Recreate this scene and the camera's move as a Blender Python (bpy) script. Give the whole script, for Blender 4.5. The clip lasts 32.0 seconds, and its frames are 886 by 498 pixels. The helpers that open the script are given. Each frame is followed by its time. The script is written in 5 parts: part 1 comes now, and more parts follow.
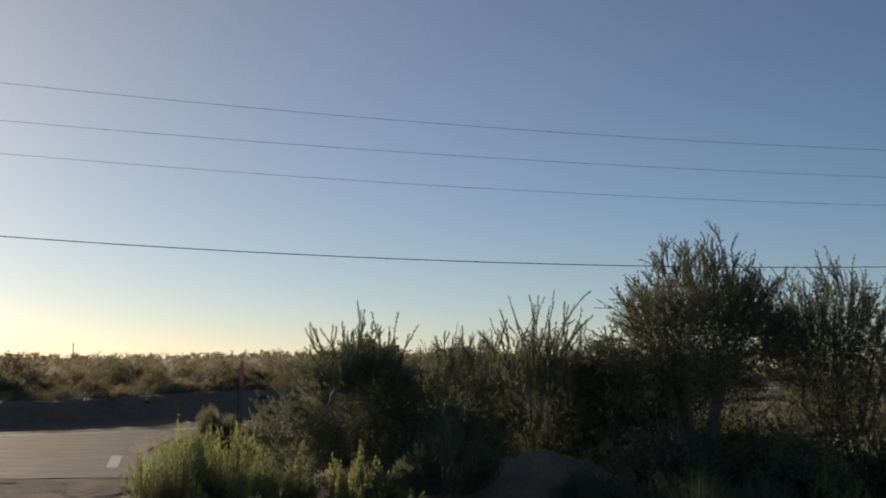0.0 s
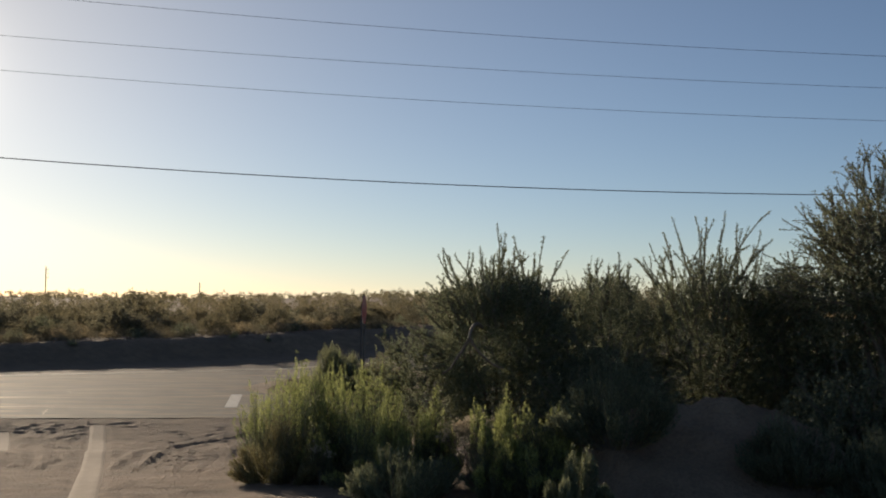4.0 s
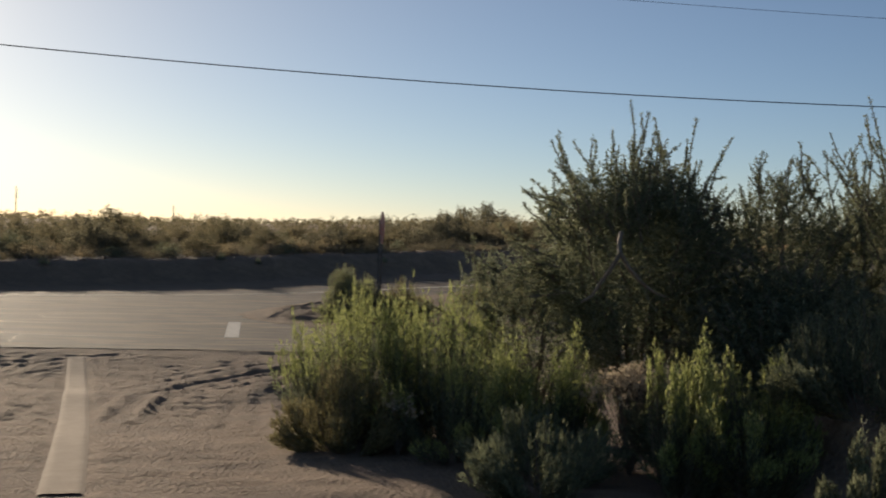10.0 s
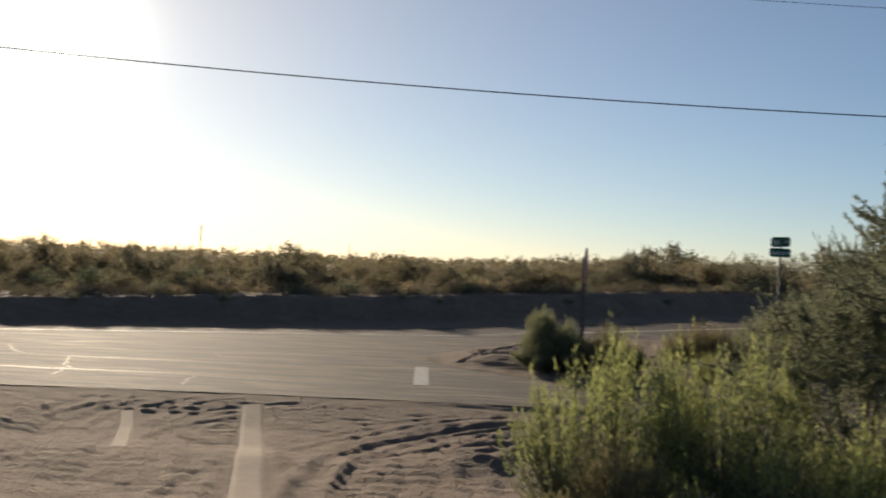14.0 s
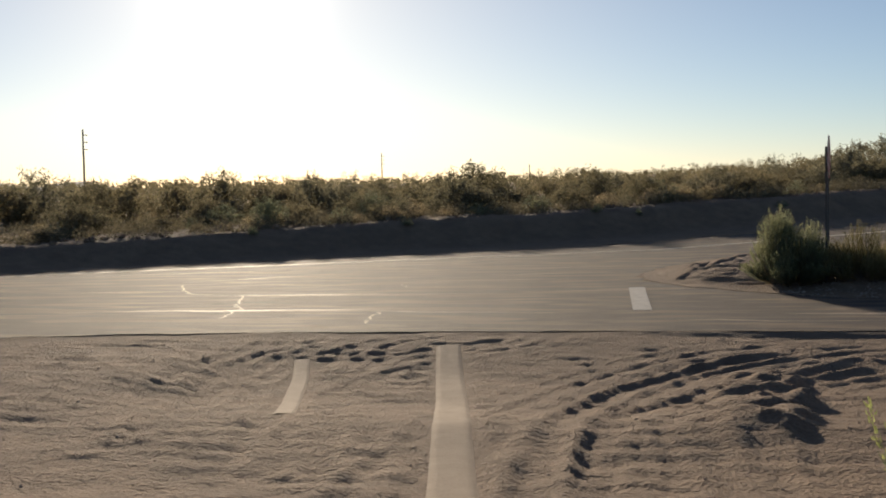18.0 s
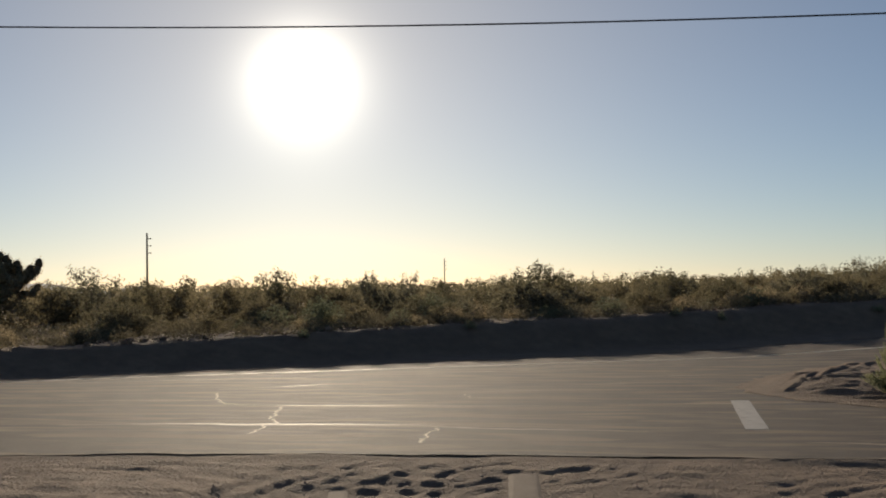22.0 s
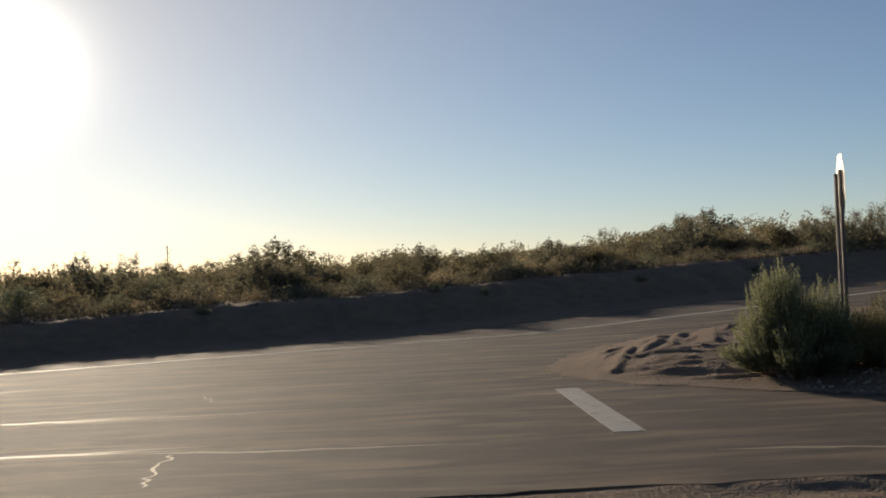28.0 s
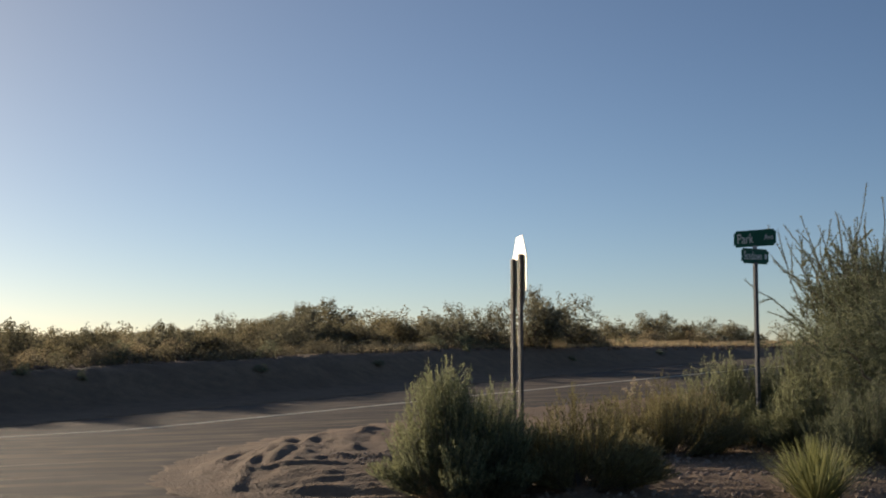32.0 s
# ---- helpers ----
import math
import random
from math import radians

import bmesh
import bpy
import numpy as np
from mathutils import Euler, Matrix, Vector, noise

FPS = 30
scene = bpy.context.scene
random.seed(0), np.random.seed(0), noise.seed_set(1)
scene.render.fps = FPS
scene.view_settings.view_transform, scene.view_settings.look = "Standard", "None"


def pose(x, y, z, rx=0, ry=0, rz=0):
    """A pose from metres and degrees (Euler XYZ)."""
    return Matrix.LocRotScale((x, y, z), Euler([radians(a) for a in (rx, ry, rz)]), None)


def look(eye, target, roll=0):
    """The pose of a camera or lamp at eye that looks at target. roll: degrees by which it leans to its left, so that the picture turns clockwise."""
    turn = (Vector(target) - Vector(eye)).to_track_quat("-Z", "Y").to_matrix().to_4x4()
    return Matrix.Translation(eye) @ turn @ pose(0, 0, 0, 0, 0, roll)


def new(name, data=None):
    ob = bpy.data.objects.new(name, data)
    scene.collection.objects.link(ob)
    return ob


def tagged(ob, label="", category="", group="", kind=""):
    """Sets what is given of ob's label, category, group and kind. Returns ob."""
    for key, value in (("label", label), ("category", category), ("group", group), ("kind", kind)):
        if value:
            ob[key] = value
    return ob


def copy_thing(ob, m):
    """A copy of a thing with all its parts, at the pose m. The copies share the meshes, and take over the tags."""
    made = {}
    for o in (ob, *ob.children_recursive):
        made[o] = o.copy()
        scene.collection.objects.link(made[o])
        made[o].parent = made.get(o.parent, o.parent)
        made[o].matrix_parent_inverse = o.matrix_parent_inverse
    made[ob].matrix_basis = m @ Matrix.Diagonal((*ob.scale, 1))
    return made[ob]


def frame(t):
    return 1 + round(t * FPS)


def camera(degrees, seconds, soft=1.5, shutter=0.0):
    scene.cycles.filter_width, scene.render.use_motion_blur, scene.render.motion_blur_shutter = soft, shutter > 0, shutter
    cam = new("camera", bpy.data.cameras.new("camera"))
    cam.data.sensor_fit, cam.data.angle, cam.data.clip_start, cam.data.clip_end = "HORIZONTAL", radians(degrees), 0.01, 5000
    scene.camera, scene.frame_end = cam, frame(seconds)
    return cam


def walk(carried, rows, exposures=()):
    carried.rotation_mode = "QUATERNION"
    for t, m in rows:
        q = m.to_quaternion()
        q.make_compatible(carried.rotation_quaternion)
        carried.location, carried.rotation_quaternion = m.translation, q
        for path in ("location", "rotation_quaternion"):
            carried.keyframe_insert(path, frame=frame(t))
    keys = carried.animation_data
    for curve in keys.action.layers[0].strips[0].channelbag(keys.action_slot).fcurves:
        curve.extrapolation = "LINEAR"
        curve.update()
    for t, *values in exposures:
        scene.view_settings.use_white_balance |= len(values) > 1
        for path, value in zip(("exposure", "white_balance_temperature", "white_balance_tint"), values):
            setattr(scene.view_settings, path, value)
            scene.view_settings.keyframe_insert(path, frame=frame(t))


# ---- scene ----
cam = camera(41.2, 32.0, soft=1.9, shutter=0.25)
PATH = [
    (0, (1.272, -30.986, 2.588), (3.567, -21.303, 3.579), 0.48),
    (0.5, (1.226, -30.694, 2.528), (3.826, -21.116, 3.750), -0.38),
    (1, (1.256, -30.378, 2.496), (4.465, -20.987, 3.730), -0.18),
    (1.5, (1.330, -30.073, 2.490), (4.244, -20.583, 3.697), 0.66),
    (2, (1.391, -29.779, 2.488), (4.102, -20.198, 3.413), 0.94),
    (2.5, (1.450, -29.487, 2.486), (3.571, -19.744, 3.251), 2.31),
    (3, (1.493, -29.236, 2.490), (3.165, -19.398, 3.139), 1.84),
    (3.5, (1.485, -28.956, 2.489), (2.895, -19.065, 2.921), 0.81),
    (5.5, (0.852, -27.522, 2.349), (2.045, -17.622, 3.110), 0.88),
    (6, (0.857, -27.169, 2.323), (3.161, -17.458, 2.947), 2.01),
    (6.5, (0.935, -26.808, 2.318), (3.873, -17.271, 2.959), 4.02),
    (7, (0.962, -26.466, 2.292), (4.585, -17.163, 2.868), 3.18),
    (7.5, (1.006, -26.129, 2.263), (3.707, -16.511, 2.717), 3.49),
    (8, (0.956, -25.787, 2.240), (2.667, -15.964, 3.000), 2.58),
    (8.5, (0.866, -25.450, 2.236), (2.492, -15.622, 3.108), 1.78),
    (9, (0.746, -25.087, 2.236), (1.206, -15.124, 2.967), 2.32),
    (9.5, (0.637, -24.738, 2.220), (1.384, -14.771, 2.531), 1.42),
    (10, (0.603, -24.345, 2.193), (2.162, -14.468, 2.084), 1.81),
    (10.5, (0.580, -24.011, 2.167), (2.890, -14.282, 2.209), 0.44),
    (11, (0.517, -23.684, 2.171), (3.258, -14.068, 2.303), 0.89),
    (11.5, (0.490, -23.388, 2.217), (2.215, -13.541, 2.480), 2.95),
    (12, (0.361, -23.019, 2.182), (1.973, -13.156, 2.526), 0.89),
    (12.5, (0.333, -22.626, 2.165), (2.133, -12.805, 2.719), 0.24),
    (13, (0.299, -22.246, 2.145), (1.547, -12.342, 2.737), 1.09),
    (13.5, (0.239, -21.874, 2.124), (1.232, -11.929, 2.462), -0.02),
    (14, (0.205, -21.509, 2.110), (0.312, -11.512, 2.289), 2.59),
    (14.5, (0.099, -21.145, 2.103), (-0.965, -11.202, 2.193), 1.83),
    (16.5, (-0.168, -19.609, 2.017), (-1.346, -9.680, 2.174), -0.13),
    (17, (-0.246, -19.145, 1.989), (-1.041, -9.180, 1.702), -1.80),
    (17.5, (-0.260, -18.726, 1.947), (-1.171, -8.784, 1.383), -1.49),
    (18, (-0.308, -18.251, 1.925), (-1.727, -8.365, 1.409), -1.17),
    (18.5, (-0.255, -17.896, 1.917), (-1.153, -7.942, 1.588), -0.87),
    (19, (-0.248, -17.581, 1.924), (-1.048, -7.613, 2.011), -0.04),
    (19.5, (-0.284, -17.241, 1.919), (-1.173, -7.285, 2.220), -0.61),
    (20, (-0.330, -16.891, 1.903), (-1.817, -7.011, 2.314), -0.16),
    (20.5, (-0.446, -16.536, 1.873), (-2.347, -6.722, 2.128), -0.25),
    (21, (-0.535, -16.165, 1.836), (-2.756, -6.418, 2.083), 0.35),
    (21.5, (-0.690, -15.802, 1.785), (-2.676, -6.010, 2.195), -0.65),
    (22, (-0.829, -15.420, 1.746), (-2.754, -5.615, 2.139), -0.89),
    (22.5, (-0.976, -15.023, 1.733), (-3.585, -5.375, 2.054), -0.74),
    (23, (-1.146, -14.627, 1.725), (-3.370, -4.880, 1.939), -0.58),
    (23.5, (-1.265, -14.276, 1.712), (-3.258, -4.483, 2.044), 0.27),
    (24, (-1.425, -13.897, 1.711), (-2.638, -3.984, 2.210), -0.83),
    (24.5, (-1.586, -13.496, 1.686), (-2.340, -3.566, 2.591), -1.18),
    (25, (-1.677, -13.089, 1.650), (-1.913, -3.114, 2.326), 0.05),
    (25.5, (-1.771, -12.653, 1.630), (-1.730, -2.658, 1.948), 1.74),
    (27.5, (-1.878, -10.960, 1.537), (-1.635, -0.964, 1.651), -2.27),
    (28, (-1.856, -10.606, 1.497), (-1.485, -0.615, 1.701), -2.56),
    (28.5, (-1.853, -10.216, 1.459), (-1.042, -0.255, 1.794), -3.58),
    (29, (-1.744, -9.773, 1.439), (-0.383, 0.106, 2.172), -3.79),
    (29.5, (-1.620, -9.320, 1.487), (0.321, 0.452, 2.340), 0.93),
    (30, (-1.534, -8.893, 1.518), (1.790, 0.511, 2.240), 2.55),
    (30.5, (-1.452, -8.517, 1.542), (1.909, 0.868, 2.337), 3.05),
    (31, (-1.475, -8.182, 1.544), (1.663, 1.294, 2.143), 1.03),
    (31.5, (-1.462, -7.818, 1.538), (1.758, 1.623, 2.239), 0.18),
    (32, (-1.507, -7.559, 1.526), (2.026, 1.755, 2.401), 0.01),
]
EXPOSURES = [(0, -0.1), (1, -0.02), (2, 0.03), (3, -0.03), (6, 0), (7, 0.33), (8, 0.17), (9, -0.06), (10, 0.04), (11, 0.45), (12, 0.22), (13, 0.1), (14, 0.16), (17, -0.15), (18, 0.15), (19, 0.05), (20, -0.17), (21, -0.1), (22, -0.3), (23, -0.3), (24, -0.42), (25, -0.68), (28, -0.05), (29, -0.06), (30, 0.06), (31, 0.26), (32, 0.18)]
walk(cam, [(t, look(eye, target, roll)) for t, eye, target, roll in PATH], EXPOSURES)

# ---- world, sun ----
SUN_AZ, SUN_EL = radians(-17.8), radians(10.4)
SUN_DIR = Vector((math.sin(SUN_AZ) * math.cos(SUN_EL), math.cos(SUN_AZ) * math.cos(SUN_EL), math.sin(SUN_EL)))


def make_world():
    w = bpy.data.worlds.new("evening_sky")
    scene.world = w
    w.use_nodes = True
    nt = w.node_tree
    nt.nodes.clear()
    out = nt.nodes.new("ShaderNodeOutputWorld")
    sky = nt.nodes.new("ShaderNodeTexSky")
    sky.sky_type = "NISHITA"
    sky.sun_disc = False
    sky.sun_elevation, sky.sun_rotation = SUN_EL, SUN_AZ
    sky.altitude, sky.air_density, sky.dust_density, sky.ozone_density = 400, 0.75, 0.1, 3.0
    bg = nt.nodes.new("ShaderNodeBackground")
    bg.inputs["Strength"].default_value = SKY
    dust = nt.nodes.new("ShaderNodeVectorMath")
    dust.operation = "MULTIPLY"
    dust.inputs[1].default_value = SKY_TINT
    nt.links.new(sky.outputs[0], dust.inputs[0])
    nt.links.new(dust.outputs[0], bg.inputs["Color"])
    # the dusty aureole round the low sun
    tc = nt.nodes.new("ShaderNodeTexCoord")
    dot = nt.nodes.new("ShaderNodeVectorMath")
    dot.operation = "DOT_PRODUCT"
    dot.inputs[1].default_value = SUN_DIR
    nt.links.new(tc.outputs["Generated"], dot.inputs[0])
    acos = nt.nodes.new("ShaderNodeMath")
    acos.operation = "ARCCOSINE"
    nt.links.new(dot.outputs["Value"], acos.inputs[0])
    total = bg.outputs[0]
    for width, power, strength, col in AUREOLE:
        m1 = nt.nodes.new("ShaderNodeMath")
        m1.operation = "DIVIDE"
        m1.inputs[1].default_value = radians(width)
        nt.links.new(acos.outputs[0], m1.inputs[0])
        m2 = nt.nodes.new("ShaderNodeMath")
        m2.operation = "POWER"
        m2.inputs[1].default_value = power
        nt.links.new(m1.outputs[0], m2.inputs[0])
        m3 = nt.nodes.new("ShaderNodeMath")
        m3.operation = "MULTIPLY"
        m3.inputs[1].default_value = -1
        nt.links.new(m2.outputs[0], m3.inputs[0])
        m4 = nt.nodes.new("ShaderNodeMath")
        m4.operation = "EXPONENT"
        nt.links.new(m3.outputs[0], m4.inputs[0])
        m5 = nt.nodes.new("ShaderNodeMath")
        m5.operation = "MULTIPLY"
        m5.inputs[1].default_value = strength
        nt.links.new(m4.outputs[0], m5.inputs[0])
        b = nt.nodes.new("ShaderNodeBackground")
        b.inputs["Color"].default_value = (*col, 1)
        nt.links.new(m5.outputs[0], b.inputs["Strength"])
        add = nt.nodes.new("ShaderNodeAddShader")
        nt.links.new(total, add.inputs[0])
        nt.links.new(b.outputs[0], add.inputs[1])
        total = add.outputs[0]
    nt.links.new(total, out.inputs["Surface"])


SKY, SKY_TINT = 0.085, (1.17, 1.0, 0.93)
AUREOLE = (  # half width in degrees, falloff, strength, colour
    (1.65, 1.3, 3.0, (1.0, 0.93, 0.78)),
    (5.5, 1.0, 0.26, (1.0, 0.86, 0.60)),
    (18.0, 1.3, 0.29, (1.0, 0.72, 0.22)),
    (45.0, 2.0, 0.04, (1.0, 0.82, 0.52)),
)
make_world()
sun = new("sun", bpy.data.lights.new("sun", "SUN"))
sun.data.energy, sun.data.angle, sun.data.color = 5.0, radians(0.6), (1.0, 0.83, 0.62)
sun.matrix_world = look((0, 0, 0), -SUN_DIR)


# ---- materials ----
def mat(name, dark, light, rough=0.9, scale=3.0, fine=40.0, bump=0.3, metal=0.0, trans=0.0, spec=0.3, island=0.0, detail=6, bump_dist=0.02, patch=None, patch_scale=0.4, patch_at=(0.5, 0.62), pebble=0.0, drawn=None):
    """Two scales of variation between a dark and a light base colour, fine relief, optional translucency and a patchy third colour."""
    m = bpy.data.materials.new(name)
    m.use_nodes = True
    nt = m.node_tree
    p = nt.nodes["Principled BSDF"]
    out = nt.nodes["Material Output"]
    geo = nt.nodes.new("ShaderNodeNewGeometry")
    n1 = nt.nodes.new("ShaderNodeTexNoise")
    n1.inputs["Scale"].default_value, n1.inputs["Detail"].default_value = scale, detail
    n2 = nt.nodes.new("ShaderNodeTexNoise")
    n2.inputs["Scale"].default_value, n2.inputs["Detail"].default_value = fine, 4
    for n in (n1, n2):
        nt.links.new(geo.outputs["Position"], n.inputs["Vector"])
    mx = nt.nodes.new("ShaderNodeMath")
    mx.operation = "MULTIPLY_ADD"
    mx.inputs[1].default_value = 0.5
    nt.links.new(n2.outputs["Fac"], mx.inputs[0])
    half = nt.nodes.new("ShaderNodeMath")
    half.operation = "MULTIPLY"
    half.inputs[1].default_value = 0.5
    nt.links.new(n1.outputs["Fac"], half.inputs[0])
    nt.links.new(half.outputs[0], mx.inputs[2])
    fac = mx.outputs[0]
    if island:
        isl = nt.nodes.new("ShaderNodeMath")
        isl.operation = "MULTIPLY_ADD"
        isl.inputs[1].default_value = island
        nt.links.new(geo.outputs["Random Per Island"], isl.inputs[0])
        sh = nt.nodes.new("ShaderNodeMath")
        sh.operation = "SUBTRACT"
        sh.inputs[1].default_value = island / 2
        nt.links.new(fac, sh.inputs[0])
        nt.links.new(sh.outputs[0], isl.inputs[2])
        fac = isl.outputs[0]
    ramp = nt.nodes.new("ShaderNodeValToRGB")
    ramp.color_ramp.elements[0].position, ramp.color_ramp.elements[1].position = 0.3, 0.7
    ramp.color_ramp.elements[0].color, ramp.color_ramp.elements[1].color = (*dark, 1), (*light, 1)
    nt.links.new(fac, ramp.inputs[0])
    col = ramp.outputs[0]
    if patch:
        n3 = nt.nodes.new("ShaderNodeTexNoise")
        n3.inputs["Scale"].default_value, n3.inputs["Detail"].default_value, n3.inputs["Distortion"].default_value = patch_scale, 8, 0.6
        if drawn:
            mp = nt.nodes.new("ShaderNodeMapping")
            mp.inputs["Rotation"].default_value, mp.inputs["Scale"].default_value = (0, 0, radians(drawn[0])), (drawn[1], 1, 1)
            nt.links.new(geo.outputs["Position"], mp.inputs["Vector"])
            nt.links.new(mp.outputs[0], n3.inputs["Vector"])
        else:
            nt.links.new(geo.outputs["Position"], n3.inputs["Vector"])
        r3 = nt.nodes.new("ShaderNodeValToRGB")
        r3.color_ramp.elements[0].position, r3.color_ramp.elements[1].position = patch_at
        nt.links.new(n3.outputs["Fac"], r3.inputs[0])
        mixc = nt.nodes.new("ShaderNodeMixRGB")
        mixc.inputs[2].default_value = (*patch, 1)
        nt.links.new(r3.outputs[0], mixc.inputs[0])
        nt.links.new(col, mixc.inputs[1])
        col = mixc.outputs[0]
    nt.links.new(col, p.inputs["Base Color"])
    p.inputs["Roughness"].default_value, p.inputs["Metallic"].default_value = rough, metal
    p.inputs["Specular IOR Level"].default_value = spec
    if bump:
        b = nt.nodes.new("ShaderNodeBump")
        b.inputs["Strength"].default_value, b.inputs["Distance"].default_value = bump, bump_dist
        nt.links.new(mx.outputs[0], b.inputs["Height"])
        if pebble:
            vo = nt.nodes.new("ShaderNodeTexVoronoi")
            vo.inputs["Scale"].default_value = pebble
            nt.links.new(geo.outputs["Position"], vo.inputs["Vector"])
            b2 = nt.nodes.new("ShaderNodeBump")
            b2.inputs["Strength"].default_value, b2.inputs["Distance"].default_value = 0.5, 0.014
            b2.invert = True
            nt.links.new(vo.outputs["Distance"], b2.inputs["Height"])
            nt.links.new(b.outputs[0], b2.inputs["Normal"])
            b = b2
        nt.links.new(b.outputs[0], p.inputs["Normal"])
    if trans:
        tr = nt.nodes.new("ShaderNodeBsdfTranslucent")
        nt.links.new(col, tr.inputs["Color"])
        ms = nt.nodes.new("ShaderNodeMixShader")
        ms.inputs[0].default_value = trans
        nt.links.new(p.outputs[0], ms.inputs[1])
        nt.links.new(tr.outputs[0], ms.inputs[2])
        nt.links.new(ms.outputs[0], out.inputs["Surface"])
    return m


M_DIRT = mat("desert_dirt", (0.17, 0.112, 0.072), (0.33, 0.228, 0.148), 0.95, 3.2, 26, 1.0, patch=(0.17, 0.115, 0.078), patch_scale=0.9, patch_at=(0.4, 0.85), bump_dist=0.085, pebble=24)
M_ASPHALT = mat("dusty_asphalt", (0.055, 0.043, 0.034), (0.105, 0.083, 0.066), 0.85, 2.5, 70, 0.8, spec=0.22, patch=(0.20, 0.142, 0.096), patch_scale=2.2, patch_at=(0.46, 0.64), bump_dist=0.02, drawn=(-2, 0.22))
M_PAINT = mat("worn_road_paint", (0.32, 0.295, 0.25), (0.58, 0.545, 0.48), 0.7, 5, 60, 0.3, spec=0.4, patch=(0.2, 0.16, 0.12), patch_scale=6, patch_at=(0.55, 0.75), bump_dist=0.004)
M_LINE = mat("pale_lane_paint", (0.5, 0.44, 0.34), (0.8, 0.73, 0.58), 0.7, 5, 60, 0.3, spec=0.4, bump_dist=0.004)
M_SAND = mat("pale_packed_sand", (0.27, 0.19, 0.125), (0.38, 0.28, 0.19), 0.9, 5, 60, 0.5)
M_DRIFT = mat("blown_sand", (0.3, 0.23, 0.155), (0.45, 0.35, 0.24), 0.72, 5, 60, 0.4, spec=0.35, bump_dist=0.004)
M_STEM = mat("grey_bark", (0.12, 0.095, 0.07), (0.27, 0.22, 0.165), 0.9, 8, 70, 0.5)
M_LEAF_GREY = mat("grey_green_leaf", (0.13, 0.142, 0.085), (0.275, 0.29, 0.175), 0.6, 1.5, 30, 0, trans=0.55, island=0.5)
M_LEAF_DARK = mat("olive_leaf", (0.106, 0.116, 0.074), (0.235, 0.25, 0.153), 0.6, 1.5, 30, 0, trans=0.55, island=0.5)
M_LEAF_LIME = mat("yellow_green_leaf", (0.21, 0.235, 0.088), (0.43, 0.45, 0.175), 0.6, 1.5, 30, 0, trans=0.6, island=0.5)
M_LEAF_SAGE = mat("sage_green_leaf", (0.17, 0.18, 0.095), (0.36, 0.36, 0.2), 0.6, 1.5, 30, 0, trans=0.55, island=0.5)
M_LEAF_DULL = mat("dull_green_tan_leaf", (0.17, 0.145, 0.07), (0.34, 0.30, 0.15), 0.8, 1.5, 30, 0, trans=0.4, island=0.5)
M_LEAF_GOLD = mat("gold_green_leaf", (0.23, 0.20, 0.085), (0.42, 0.37, 0.17), 0.7, 1.5, 30, 0, trans=0.45, island=0.5)
M_TUFT = mat("bright_grass_blade", (0.22, 0.225, 0.085), (0.45, 0.44, 0.19), 0.6, 1.5, 30, 0, trans=0.45, island=0.5)
M_LEAF_TAN = mat("dry_tan_leaf", (0.27, 0.21, 0.115), (0.50, 0.41, 0.26), 0.8, 1.5, 30, 0, trans=0.65, island=0.5)
M_LEAF_FAR = mat("desert_scrub_leaf", (0.12, 0.105, 0.062), (0.28, 0.24, 0.145), 0.7, 0.6, 10, 0, trans=0.68, island=0.5)
M_LEAF_OLIVE = mat("brown_olive_leaf", (0.115, 0.104, 0.064), (0.25, 0.222, 0.135), 0.7, 0.6, 10, 0, trans=0.68, island=0.5)
M_LEAF_DUSTY = mat("dusty_grey_leaf", (0.13, 0.12, 0.08), (0.27, 0.25, 0.165), 0.7, 0.6, 10, 0, trans=0.68, island=0.5)
M_LEAF_SCRUB = mat("dry_brush_leaf", (0.12, 0.105, 0.065), (0.27, 0.23, 0.145), 0.8, 0.6, 10, 0, trans=0.4, island=0.5)
M_GRASS = mat("golden_dry_grass", (0.33, 0.25, 0.14), (0.58, 0.46, 0.28), 0.8, 0.5, 20, 0, trans=0.4, island=0.4)
M_FLOWER = mat("pale_dry_flower", (0.42, 0.34, 0.23), (0.66, 0.57, 0.43), 0.8, 5, 30, 0, trans=0.5)
M_STEEL = mat("galvanised_steel", (0.30, 0.30, 0.30), (0.48, 0.47, 0.46), 0.45, 6, 80, 0.15, metal=0.8, bump_dist=0.003)
M_RUST = mat("brown_weathered_steel", (0.09, 0.078, 0.068), (0.19, 0.165, 0.145), 0.55, 6, 80, 0.2, metal=0.25, bump_dist=0.003)
M_POST = mat("dull_grey_steel", (0.10, 0.10, 0.105), (0.17, 0.17, 0.17), 0.8, 6, 80, 0.15, metal=0.0, bump_dist=0.003)
M_ALU = mat("bare_aluminium", (0.50, 0.47, 0.40), (0.62, 0.59, 0.51), 0.5, 3, 60, 0.1, metal=0.55, bump_dist=0.002)
M_GREEN = mat("green_sign_sheeting", (0.0, 0.075, 0.04), (0.0, 0.11, 0.06), 0.4, 3, 60, 0.05)
M_WHITE = mat("white_sign_sheeting", (0.70, 0.70, 0.66), (0.80, 0.80, 0.77), 0.4, 3, 60, 0.05)
M_RED = mat("red_sign_sheeting", (0.35, 0.01, 0.01), (0.45, 0.02, 0.02), 0.4, 3, 60, 0.05)
M_WOOD = mat("weathered_pole_wood", (0.10, 0.075, 0.055), (0.20, 0.155, 0.12), 0.85, 3, 60, 0.4)
M_WIRE = mat("black_cable", (0.02, 0.02, 0.022), (0.04, 0.04, 0.045), 0.95, 3, 30, 0)
M_STONE = mat("desert_stone", (0.22, 0.16, 0.12), (0.42, 0.33, 0.26), 0.9, 5, 40, 0.5)


